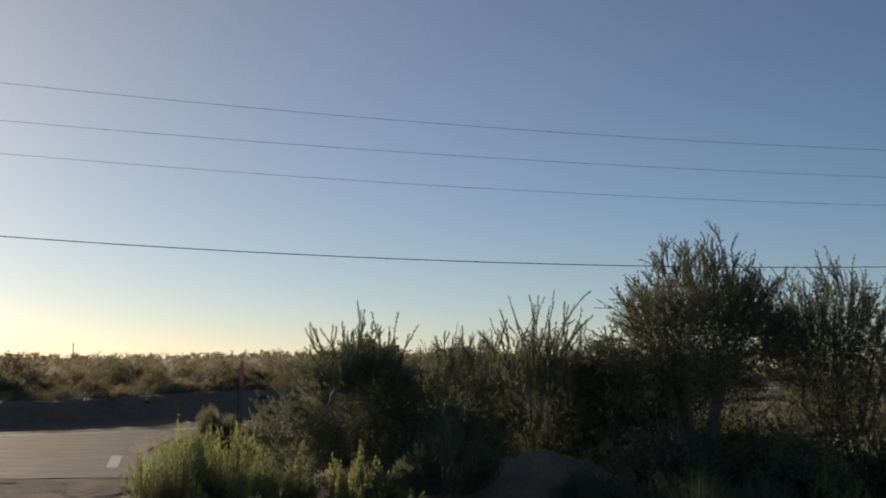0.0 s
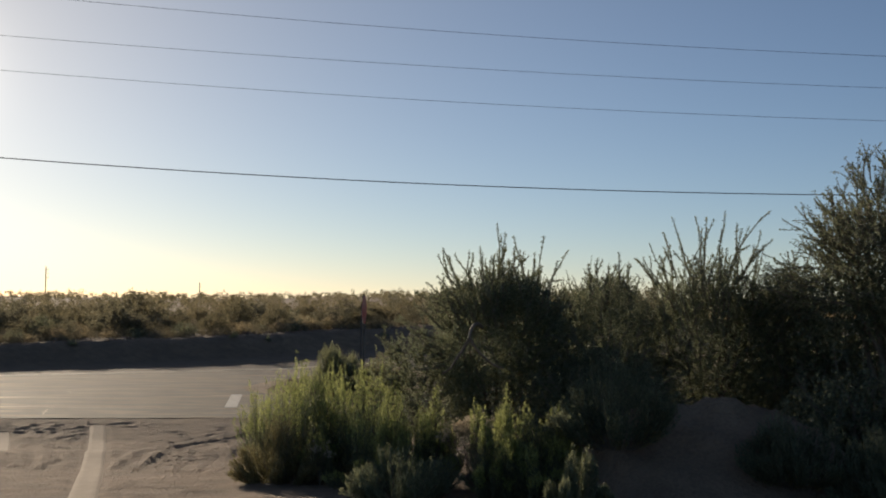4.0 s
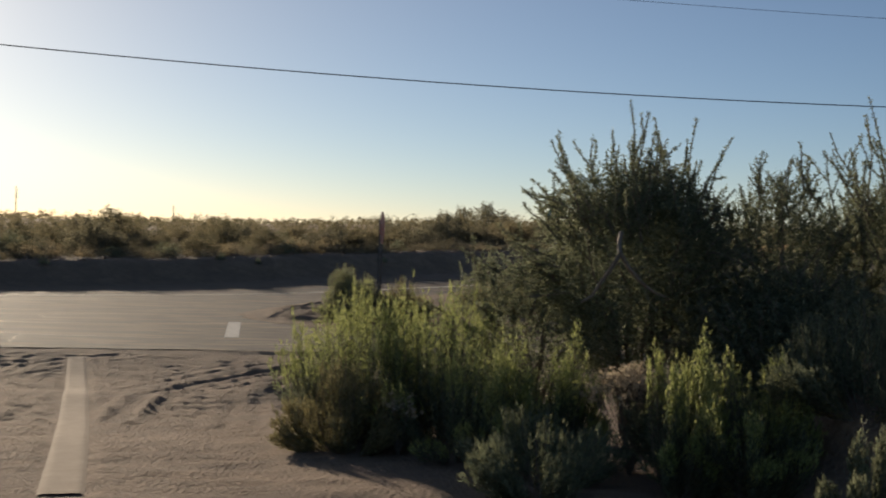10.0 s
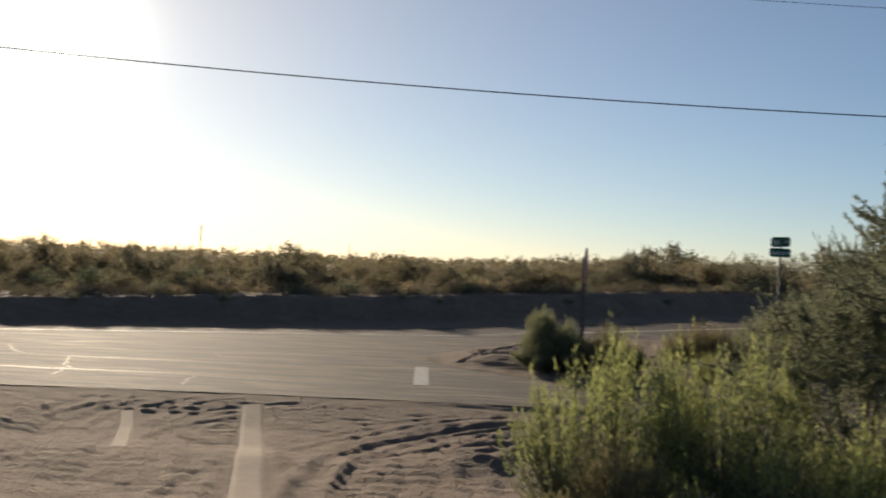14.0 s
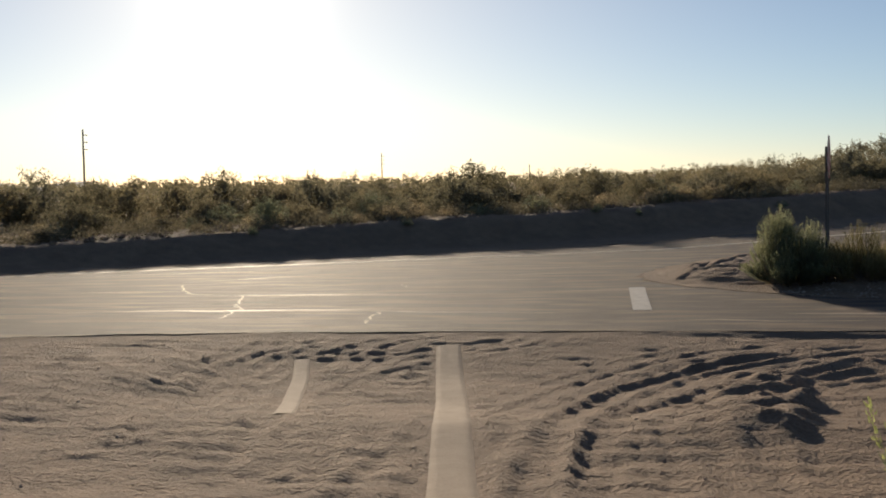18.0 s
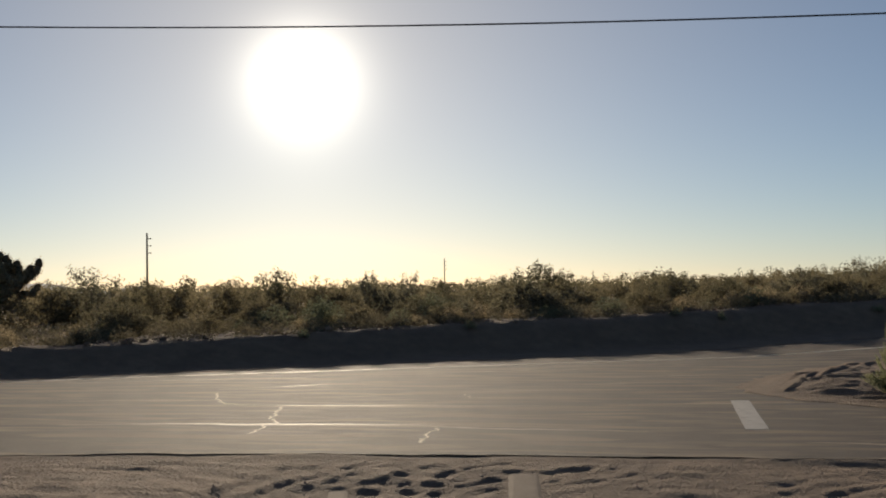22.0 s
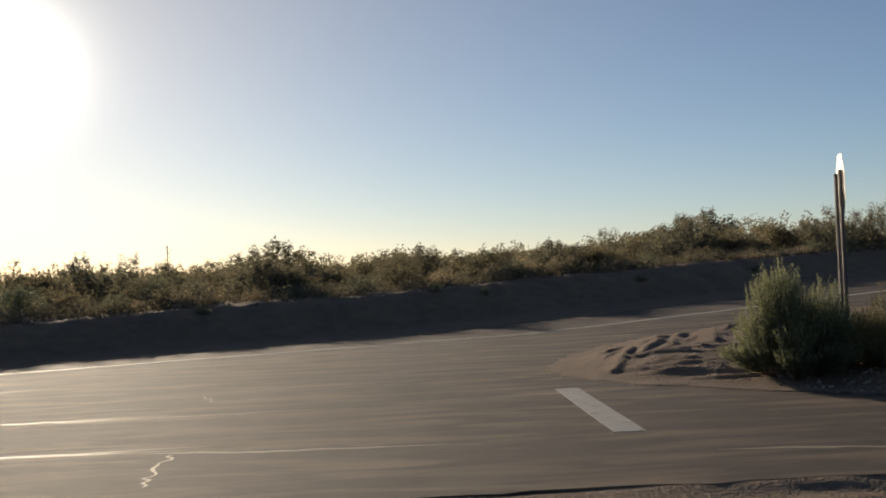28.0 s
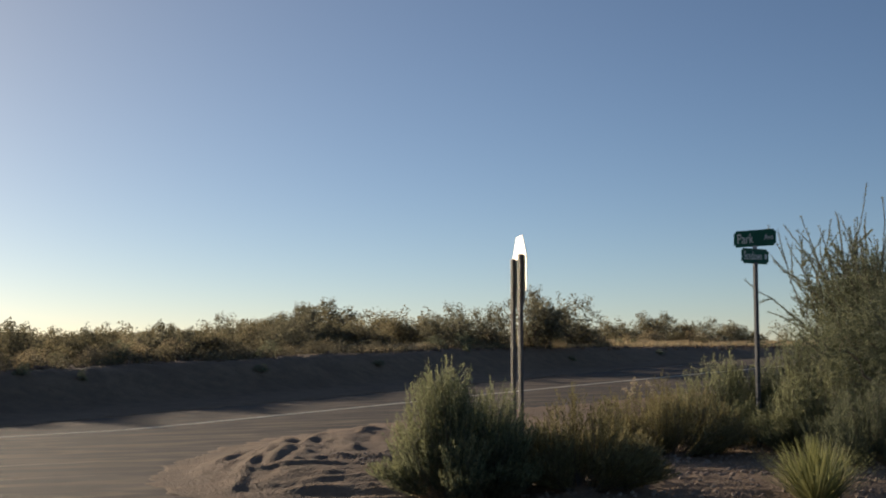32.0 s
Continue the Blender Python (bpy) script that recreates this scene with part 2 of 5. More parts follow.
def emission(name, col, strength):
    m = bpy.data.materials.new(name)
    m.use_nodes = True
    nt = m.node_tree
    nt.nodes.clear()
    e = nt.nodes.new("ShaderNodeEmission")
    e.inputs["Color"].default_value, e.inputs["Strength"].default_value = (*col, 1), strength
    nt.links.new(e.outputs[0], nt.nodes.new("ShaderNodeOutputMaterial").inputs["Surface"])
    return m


# ---- mesh helpers ----
def mesh_object(name, verts, faces, material, parent=None, label="", smooth=False):
    me = bpy.data.meshes.new(name)
    verts = np.asarray(verts, dtype=np.float32)
    if isinstance(faces, np.ndarray):
        k = faces.shape[1]
        me.vertices.add(len(verts))
        me.vertices.foreach_set("co", verts.ravel())
        me.loops.add(faces.size)
        me.loops.foreach_set("vertex_index", faces.astype(np.int32).ravel())
        me.polygons.add(len(faces))
        me.polygons.foreach_set("loop_start", np.arange(0, faces.size, k, dtype=np.int32))
        me.update(calc_edges=True)
    else:
        me.from_pydata(verts.tolist(), [], faces)
    if smooth:
        me.polygons.foreach_set("use_smooth", np.ones(len(me.polygons), dtype=bool))
    me.materials.append(material)
    ob = new(name, me)
    if parent:
        ob.parent = parent
    if label:
        ob["label"] = label
    return ob


def part(name, bm, material, parent, label=""):
    me = bpy.data.meshes.new(name)
    bmesh.ops.recalc_face_normals(bm, faces=bm.faces)
    bm.to_mesh(me)
    bm.free()
    me.materials.append(material)
    ob = new(name, me)
    ob.parent = parent
    if label:
        ob["label"] = label
    return ob


def empty(name, at, label, category, group="", turn=0.0):
    ob = new(name)
    ob.matrix_world = pose(*at, 0, 0, turn)
    return tagged(ob, label, category, group)


def box(bm, size, at, bevel=0.0, turn=0.0):
    m = pose(*at, 0, 0, turn) @ Matrix.Diagonal((*size, 1))
    made = bmesh.ops.create_cube(bm, size=1, matrix=m)["verts"]
    if bevel:
        bmesh.ops.bevel(bm, geom=list({e for v in made for e in v.link_edges}), offset=bevel, segments=2, affect="EDGES")


def rod(bm, r1, r2, height, at=(0, 0, 0), sides=10):
    bmesh.ops.create_cone(bm, cap_ends=True, segments=sides, radius1=r1, radius2=r2, depth=height, matrix=pose(at[0], at[1], at[2] + height / 2))


# ---- the lie of the land ----
FAR_EDGE = np.array([(-160, -150), (-60, -42), (-30, -7), (-16.5, 7.3), (-9.5, 13.2), (-2.0, 17.9), (2.6, 21.0), (8.2, 24.7), (11, 26.8), (17, 31), (21.6, 34.6), (29, 39.5), (60, 59), (200, 150)], float)
NEAR_EDGE = np.array([(200, 135), (60, 47), (28, 27.5), (20, 23), (12.4, 18.6), (7.2, 16.6), (4.4, 14.7), (2.4, 12.2), (0.9, 9.0), (0.35, 7.2), (0.45, 5.6), (1.0, 4.2), (1.8, 3.3), (2.9, 2.2), (4.6, 1.2), (8, 0.6), (14, 0.2), (40, -2)], float)
SIDE_NEAR = np.array([(40, -6.5), (12, -3.1), (4, -2.75), (0, -2.62), (-4, -2.65), (-8, -2.9), (-12, -4.5), (-18, -9.5), (-36, -28), (-66, -62), (-170, -170)], float)


def climb(x, y):
    """The main road climbs gently away from the junction."""
    return 0.03 * np.clip(0.6 * x + 0.8 * y - 14, 0, 60)


def smoothed(line, rounds=2):
    for _ in range(rounds):
        a, b = line[:-1], line[1:]
        line = np.concatenate([line[:1], np.stack([a * 0.75 + b * 0.25, a * 0.25 + b * 0.75], 1).reshape(-1, 2), line[-1:]])
    return line


FAR_S, NEAR_S, SIDE_S = (smoothed(e) for e in (FAR_EDGE, NEAR_EDGE, SIDE_NEAR))


def side_of(x, y, line):
    """Signed distance of points from a line; positive to the left of its course."""
    best = np.full(x.shape, 1e9)
    sign = np.ones(x.shape)
    for (ax, ay), (bx, by) in zip(line[:-1], line[1:]):
        dx, dy = bx - ax, by - ay
        u = np.clip(((x - ax) * dx + (y - ay) * dy) / (dx * dx + dy * dy), 0, 1)
        d = np.hypot(x - ax - u * dx, y - ay - u * dy)
        c = dx * (y - ay) - dy * (x - ax)
        nearer = d < best - 1e-9
        sign = np.where(nearer, np.sign(c), sign)
        best = np.minimum(best, d)
    return best * sign


def wave(x, y, seed, scale):
    """Cheap smooth noise from a few turned sine waves, about -1 to 1."""
    rng = np.random.default_rng(seed)
    out = np.zeros_like(x)
    for k in range(7):
        a, p, q = rng.uniform(0, 6.28), rng.uniform(0, 6.28), rng.uniform(0.6, 1.9)
        out += np.sin((x * math.cos(a) + y * math.sin(a)) * q * 6.28 / scale + p + 0.8 * np.sin((x * math.sin(a) - y * math.cos(a)) * 4.1 / scale + q))
    return out / 4.0


def step(v, a, b):
    u = np.clip((v - a) / (b - a), 0, 1)
    return u * u * (3 - 2 * u)


TRACKS = [(np.array(p, float), w) for p, w in (
    (((-2.9, -2.75), (-3.4, -3.6), (-3.64, -4.6), (-3.6, -6.1), (-3.3, -8.0), (-2.9, -11)), 0.16),
    (((-2.4, -4.9), (-2.95, -5.8), (-3.05, -7.0), (-2.7, -8.5), (-2.2, -11)), 0.14),
    (((1.9, -4.0), (1.5, -4.4), (0.48, -5.4), (-0.18, -6.5), (-0.61, -8.2), (-0.75, -9.8), (-0.8, -12)), 0.13),
    (((2.4, -4.8), (1.65, -5.45), (0.99, -6.2), (0.27, -7.4), (-0.24, -8.6), (-0.4, -9.9), (-0.4, -12)), 0.13),
    (((-4.8, -3.6), (-5.02, -5.8), (-4.88, -7.1), (-4.56, -8.5), (-4.0, -10.5)), 0.12),
    (((-8.6, -4.9), (-7.4, -3.9), (-6.2, -4.05), (-4.9, -5.4), (-4.2, -7.6), (-3.9, -10)), 0.15),
    (((-8.9, -6.4), (-7.4, -5.4), (-6.4, -5.6), (-5.6, -6.6), (-5.2, -8.6)), 0.15),
)]


COMBED = [(smoothed(np.array(p, float)), k) for p, k in (
    (((4.6, -3.7), (2.6, -4.2), (1.3, -5.0), (0.35, -6.3), (-0.2, -7.8), (-0.45, -9.5), (-0.5, -12)), 1.0),
    (((-2.2, -3.0), (-3.2, -3.8), (-3.7, -5.0), (-3.6, -6.6), (-3.2, -8.4), (-2.7, -11)), 0.8),
)]


def along(x, y, line):
    """Signed distance from a line and the length along it."""
    best, sign, run, s = np.full(x.shape, 1e9), np.ones(x.shape), np.zeros(x.shape), 0.0
    for (ax, ay), (bx, by) in zip(line[:-1], line[1:]):
        dx, dy = bx - ax, by - ay
        ln = math.hypot(dx, dy)
        u = np.clip(((x - ax) * dx + (y - ay) * dy) / (ln * ln), 0, 1)
        d = np.hypot(x - ax - u * dx, y - ay - u * dy)
        nearer = d < best
        sign = np.where(nearer, np.sign(dx * (y - ay) - dy * (x - ax)), sign)
        run = np.where(nearer, s + u * ln, run)
        best = np.minimum(best, d)
        s += ln
    return best * sign, run


STRIPS = (  # where one wheel has pressed the sand smooth: the line and the width
    (smoothed(np.array([(-0.6, -16.5), (-1.0, -13.3), (-1.42, -10.3), (-1.78, -7.6), (-2.08, -5.6), (-2.35, -3.7)]), 3), 0.33),
    (smoothed(np.array([(-3.1, -8.6), (-3.45, -7.0), (-3.72, -5.7), (-4.0, -4.6)]), 3), 0.2),
)


def packed(x, y):
    """1 in the wheel strips, 0 outside."""
    hit = np.zeros(np.shape(x))
    for line, wide in STRIPS:
        hit = np.maximum(hit, 1 - step(np.abs(along(x, y, line)[0]), wide * 0.5 + 0.02, wide * 0.5 + 0.1))
    return hit


def shoulder_base(x, y, side):
    """The shoulder without its ripples and ruts: it steps down from the asphalt and rises towards the camera's side."""
    back = 0.05 * np.clip(-9.5 - y, 0, 40) * step(-y, 9, 14)
    dip = 0.2 * step(side, 0.3, 3.6) * (1 - step(side, 4.4, 7.0)) * step(x + 0.12 * wave(x, y, 58, 2.5), -5.6, -4.2)
    return -dip - 0.02 - 0.045 * step(x, -1.5, 2.5) * (1 - step(side, 0.5, 2)) + 0.13 * step(side, 0.6, 5) + back


# ridges of pushed-up dirt on the wedge between the roads, steep on the right of their course
RIDGES = [(smoothed(np.array(p, float)), h) for p, h in (
    (((0.75, 4.9), (1.04, 5.7), (1.7, 7.7), (2.6, 10.3), (3.5, 12.2)), 0.055),
    (((1.7, 6.7), (2.04, 7.76), (2.5, 9.4), (3.04, 11.3)), 0.05),
    (((2.2, 7.4), (2.59, 8.59), (3.2, 10.4), (3.7, 11.9)), 0.05),
    (((3.0, 7.6), (3.4, 9.3), (4.2, 11.4), (5.0, 13.0)), 0.06),
    (((0.7, 6.3), (0.96, 7.1), (1.5, 8.8), (2.0, 10.3)), 0.04),
    (((1.1, 6.7), (1.6, 6.4), (2.3, 6.2), (2.9, 5.7)), 0.04),
    (((1.9, 7.1), (2.6, 7.1), (3.4, 6.6)), 0.035),
    (((0.95, 5.0), (1.4, 4.85), (2.26, 4.15), (3.0, 3.9)), 0.045),
    (((1.0, 5.7), (1.7, 5.5), (2.5, 4.9)), 0.03),
    (((0.6, 4.6), (0.9, 3.6), (1.3, 2.95), (1.8, 2.6)), 0.035),
    (((1.0, 4.1), (1.5, 3.5), (2.2, 2.95)), 0.035),
)]
RIM = (-60, -18, -2, 8, 16, 30, 60), (0.35, 0.55, 1.0, 1.38, 1.65, 1.8, 2.0)


def crest(x, y):
    """How far behind the road's edge the bank comes to its crest."""
    rim = np.interp(x, *RIM)
    return np.clip((rim - np.minimum(climb(x, y), rim * 0.6)) * 5.0, 3.0, 6.6) + 0.8


def beyond(x, d):
    """The place d behind the road's far edge."""
    return x - 0.56 * d, np.interp(x, FAR_S[:, 0], FAR_S[:, 1]) + 0.83 * d


def land(x, y):
    x, y = np.asarray(x, float), np.asarray(y, float)
    far, near, side = side_of(x, y, FAR_S), side_of(x, y, NEAR_S), side_of(x, y, SIDE_S)
    rim = np.interp(x, *RIM)
    foot = np.minimum(climb(x, y), rim * 0.6)
    back_by = crest(x, y)
    desert = foot + (rim - foot) * step(far, back_by - 2.6, back_by) + 0.10 * wave(x, y, 3, 9) * step(far, back_by - 1, back_by + 2) + (0.03 * wave(x, y, 4, 2.2) + 0.025 * wave(x, y, 15, 0.8)) * step(far, back_by - 2.4, back_by) + 0.015 * wave(x, y, 14, 0.9) * step(far, 0.2, 1) + 0.035 * np.clip(far - back_by, 0, 14) * step(x, 8, 18) + 0.0115 * np.clip(far - 30, 0, 330) * (1 - step(x - 0.25 * y, 0, 30))
    # the camera's side: rising gently away from the road
    plain = shoulder_base(x, y, side)
    shoulder = plain + 0.012 * wave(x * 0.5, y, 5, 2.6) * step(side, 0.1, 1.2) + 0.006 * wave(x * 0.25, y, 6, 0.5) * step(side, 0.05, 0.5) + 0.002 * wave(x, y, 16, 0.3)
    for k, (line, half) in enumerate(TRACKS):
        d, u = along(x, y, line)
        d = d + 0.03 * wave(x, y, 20 + k, 1.5)
        there = step(side, 0.15, 1.5) * (0.55 + 0.45 * step(x, -2.2, -1.2))
        shoulder += there * (-0.016 * np.exp(-((d / half) ** 4)) + 0.019 * np.exp(-(((np.abs(d) - half * 1.35) / 0.065) ** 2)) + 0.001 * np.sin(u * 6.28 / 0.16 + np.abs(d) * 14) * np.exp(-((d / half) ** 4)))
    # fine parallel arcs that turning wheels have combed into the sand
    for k, (line, much) in enumerate(COMBED):
        d, u = along(x, y, line)
        d = d + 0.05 * wave(x, y, 61 + 10 * k, 2.2) + 0.012 * wave(x, y, 62 + 10 * k, 0.6)
        shoulder += much * (0.010 * np.sin(d * 6.28 / 0.31) + 0.004 * np.sin(d * 6.28 / 0.19 + 1.0 + 2 * wave(x, y, 63, 2.5))) * (0.8 + 0.3 * wave(x, y, 64 + k, 2.6)) * step(side, 0.1, 0.8) * (1 - step(np.abs(d), 1.2, 2.0))
    # a low berm of pushed-up sand, steep on its shaded side
    top = np.interp(y, (-9.4, -7.66, -5.8, -5.0), (0.95, 1.26, 1.36, 1.7)) + 0.10 * wave(x * 0.2, y, 55, 1.1)
    shoulder += (0.13 + 0.035 * wave(x, y, 56, 0.7) + 0.015 * wave(x, y, 57, 0.3)) * step(y, -10.2, -8.8) * (1 - step(y, -6.2, -5.2)) * step(x, top - 1.3, top) * (1 - step(x, top, top + 0.28))
    shoulder += 0.005 * wave(x * 0.4, y, 17, 0.8) * step(side, 0.1, 0.6)
    smooth = packed(x, y)
    # small crosswise ripples of churned sand
    churned = step(side, 0.2, 0.9) * step(-y, -12.5, 11.5)
    shoulder += churned * (0.009 * wave(x * 0.16 + 0.1 * y, y, 51, 0.42) + 0.006 * wave(x * 0.3 - 0.1 * y, y, 52, 0.24))
    shoulder = shoulder * (1 - smooth) + (plain - 0.012) * smooth
    mound = 0.96 * np.exp(-(np.abs((x - 5.95) / 1.5) ** 4 + ((y + 16.4) / 1.1) ** 2))
    shoulder += mound * (1 + 0.13 * wave(x, y, 8, 1.1) + 0.07 * wave(x, y, 18, 0.45))
    # the wedge of dirt between the two roads, with ruts
    wedge = 0.02 + 0.2 * step(near, 0.05, 1.7) + 0.01 * wave(x, y, 7, 1.4) * step(near, 0.1, 0.8)
    for k, (line, high) in enumerate(RIDGES):
        d, u = along(x, y, line)
        d = d + 0.05 * wave(x, y, 110 + k, 1.8) + 0.006 * wave(x, y, 130 + k, 0.4)
        full = np.hypot(*np.diff(line, axis=0).T).sum()
        taper = np.clip(np.minimum(u, full - u) / 0.6, 0, 1) * (0.9 + 0.12 * wave(x, y, 150 + k, 1.6))
        wedge += high * taper * step(near, 0.05, 0.5) * np.where(d > 0, np.exp(-d / 0.2), np.exp(-((d / 0.08) ** 2)))
    # churned streaks: away from the junction on the upper part, along the side road on the lower
    turn = step(y - 0.5 * x, 4.6, 6.6)
    a, b = 0.936 * x - 0.351 * y, 0.351 * x + 0.936 * y
    c, d = 0.4 * x + 0.917 * y, 0.917 * x - 0.4 * y
    churn = turn * (0.022 * wave(a, 0.12 * b, 10, 0.45) + 0.010 * wave(a, 0.2 * b, 12, 0.25)) + (1 - turn) * (0.018 * wave(c, 0.16 * d, 33, 0.45) + 0.010 * wave(c, 0.25 * d, 34, 0.25))
    wedge += (churn + 0.004 * wave(x, y, 35, 0.3)) * step(near, 0.1, 0.7)
    wedge += np.minimum(climb(x, y), 0.6)
    z = np.full(x.shape, -0.3)
    z = np.where(far > 0, desert - 0.04 * (1 - step(far, 0, 0.3)), z)
    # loose sand spilt in lobes over the broken edge of the asphalt
    spill = 0.012 * wave(x * 0.5, y, 53, 1.7) + 0.005 * wave(x * 0.4, y, 54, 0.5) - 0.010 + 0.045 * side
    z = np.where(side > -0.8, spill, z)
    z = np.where(side > 0, np.where(side < 0.35, spill + (shoulder - spill) * step(side, 0, 0.35), shoulder), z)
    rise = near + 0.1 * wave(x, y, 13, 1.4) + 0.05 * wave(x, y, 11, 0.5)
    z = np.where(rise > -0.45, -0.3 + (wedge + 0.29) * step(rise, -0.45, -0.1), z)
    return z


def axis_points(pieces):
    out = []
    for a, b, d in pieces:
        out.append(np.arange(a, b - 1e-9, d))
    return np.concatenate([*out, [pieces[-1][1]]])


def grow_out(a, b, first, rate=1.25):
    """Points from a to b with widening steps."""
    pts, d, v = [], first, a
    s = 1 if b > a else -1
    while abs(v - a) < abs(b - a):
        v += s * d
        d *= rate
        pts.append(v)
    return np.array(pts)


def make_ground():
    xs = np.concatenate([grow_out(-26, -4000, 0.7)[::-1], axis_points([(-26, -9, 0.3), (-9, 3.2, 0.055), (3.2, 5, 0.075), (5, 12, 0.15), (12, 30, 0.4)]), grow_out(30, 4000, 0.7)])
    ys = np.concatenate([grow_out(-36, -4000, 0.8)[::-1], axis_points([(-36, -17.5, 0.35), (-17.5, -11.5, 0.12), (-11.5, -1.8, 0.06), (-1.8, 2.2, 0.2), (2.2, 12, 0.06), (12, 13, 0.2), (13, 45, 0.4)]), grow_out(45, 4000, 0.7)])
    X, Y = np.meshgrid(xs, ys)
    Z = land(X, Y)
    nx, ny = len(xs), len(ys)
    v = np.stack([X, Y, Z], -1).reshape(-1, 3)
    i = (np.arange(ny - 1)[:, None] * nx + np.arange(nx - 1)).ravel()
    f = np.stack([i, i + 1, i + nx + 1, i + nx], 1)
    ob = mesh_object("ground", v, f, M_DIRT, smooth=True)
    return tagged(ob, "brown sandy desert ground with wheel tracks and low banks", "ground", kind="structure")


def tyre_print(line, width):
    """A strip of sand pressed smooth by one wheel, with shallow tread bars."""
    line = resample(line, 0.03)
    t = np.gradient(line, axis=0)
    n = np.stack([-t[:, 1], t[:, 0]], 1) / np.linalg.norm(t, axis=1)[:, None] * width
    s = np.linspace(-0.5, 0.5, 9)
    p = line[:, None, :] + n[:, None, :] * s[None, :, None]
    x, y = p[..., 0], p[..., 1]
    u = np.arange(len(line))[:, None] * 0.03
    z = shoulder_base(x, y, side_of(x, y, SIDE_S)) + 0.001 + 0.002 * np.sin(u * 6.28 / 0.1 + 5 * np.abs(s)[None, :] * 2) - 0.02 * (np.abs(s)[None, :] > 0.49)
    k = len(s)
    i = (np.arange(len(line) - 1)[:, None] * k + np.arange(k - 1)).ravel()
    ob = mesh_object("tyre_track", np.stack([x, y, z], -1).reshape(-1, 3), np.stack([i, i + 1, i + k + 1, i + k], 1)[:, ::-1].copy(), M_SAND, smooth=True)
    return tagged(ob, "pale tyre print pressed into the sandy shoulder", "tyre track", kind="structure")


def ribbon(name, line, width, z, material, thick=0.004, over=climb):
    """A thin flat strip along a line on the road."""
    line = np.asarray(line, float)
    t = np.gradient(line, axis=0)
    n = np.stack([-t[:, 1], t[:, 0]], 1) / np.linalg.norm(t, axis=1)[:, None]
    w = np.broadcast_to(np.asarray(width, float), (len(line),))[:, None]
    a, b = line + n * w / 2, line - n * w / 2
    k = len(line)
    za, zb = z + over(*a.T), z + over(*b.T)
    top = np.concatenate([np.c_[a, za + thick], np.c_[b, zb + thick], np.c_[a, za - 0.01], np.c_[b, zb - 0.01]])
    f = []
    for j in range(k - 1):
        f += [(j, j + 1, k + j + 1, k + j), (2 * k + j, 2 * k + j + 1, j + 1, j), (k + j, k + j + 1, 3 * k + j + 1, 3 * k + j)]
    f += [(0, k, 3 * k, 2 * k), (k - 1, 3 * k - 1, 4 * k - 1, 2 * k - 1)]
    return mesh_object(name, top, f, material)


def low_ridge(name, line, width, height, material):
    """A strip along a line on the road that swells gently towards its middle."""
    line = np.asarray(line, float)
    t = np.gradient(line, axis=0)
    n = np.stack([-t[:, 1], t[:, 0]], 1) / np.linalg.norm(t, axis=1)[:, None] * np.asarray(width, float)[:, None]
    rows = [np.c_[line + n * s, height * (1 - 4 * s * s) - 0.001 + climb(*line.T)] for s in (-0.5, -0.25, 0, 0.25, 0.5)]
    k = len(line)
    j = np.arange(k - 1)
    f = np.concatenate([np.stack([r * k + j, r * k + j + 1, (r + 1) * k + j + 1, (r + 1) * k + j], 1) for r in range(4)])
    return mesh_object(name, np.concatenate(rows), f[:, ::-1].copy(), material, smooth=True)


def resample(line, d):
    s = np.r_[0, np.cumsum(np.hypot(*np.diff(line, axis=0).T))]
    u = np.linspace(0, s[-1], max(2, int(s[-1] / d)))
    return np.stack([np.interp(u, s, line[:, 0]), np.interp(u, s, line[:, 1])], 1)


def make_road():
    rng = np.random.default_rng(5)
    sides = []
    for e in (FAR_S, NEAR_S, SIDE_S):
        near = e[(np.abs(e[:, 0]) < 45) & (np.abs(e[:, 1]) < 65)]
        first, last = e[:1], e[-1:]
        r = resample(near, 0.25)
        r[1:-1] += rng.normal(0, 0.028, r[1:-1].shape) + 0.05 * np.stack([wave(r[1:-1, 0], r[1:-1, 1], 31, 1.6), wave(r[1:-1, 0], r[1:-1, 1], 32, 1.6)], 1)
        sides.append(np.concatenate([first, r, last]))
    ring = np.concatenate(sides)
    bm = bmesh.new()
    top = [bm.verts.new((x, y, 0.0)) for x, y in ring]
    face = bm.faces.new(top)
    low = bmesh.ops.extrude_face_region(bm, geom=[face])["geom"]
    for g in low:
        if isinstance(g, bmesh.types.BMVert):
            g.co.z -= 0.32
    bmesh.ops.triangulate(bm, faces=[f for f in bm.faces if len(f.verts) > 4])
    for s in list(range(14, 44, 2)) + list(range(44, 300, 10)):
        bmesh.ops.bisect_plane(bm, geom=bm.verts[:] + bm.edges[:] + bm.faces[:], plane_co=(0.6 * s, 0.8 * s, 0), plane_no=(0.6, 0.8, 0))
    for v in bm.verts:
        v.co.z += float(climb(v.co.x, v.co.y))
    bmesh.ops.recalc_face_normals(bm, faces=bm.faces)
    me = bpy.data.meshes.new("road")
    bm.to_mesh(me)
    bm.free()
    me.materials.append(M_ASPHALT)
    return tagged(new("road", me), "dusty grey-brown asphalt junction with broken sandy edges", "road", kind="structure")


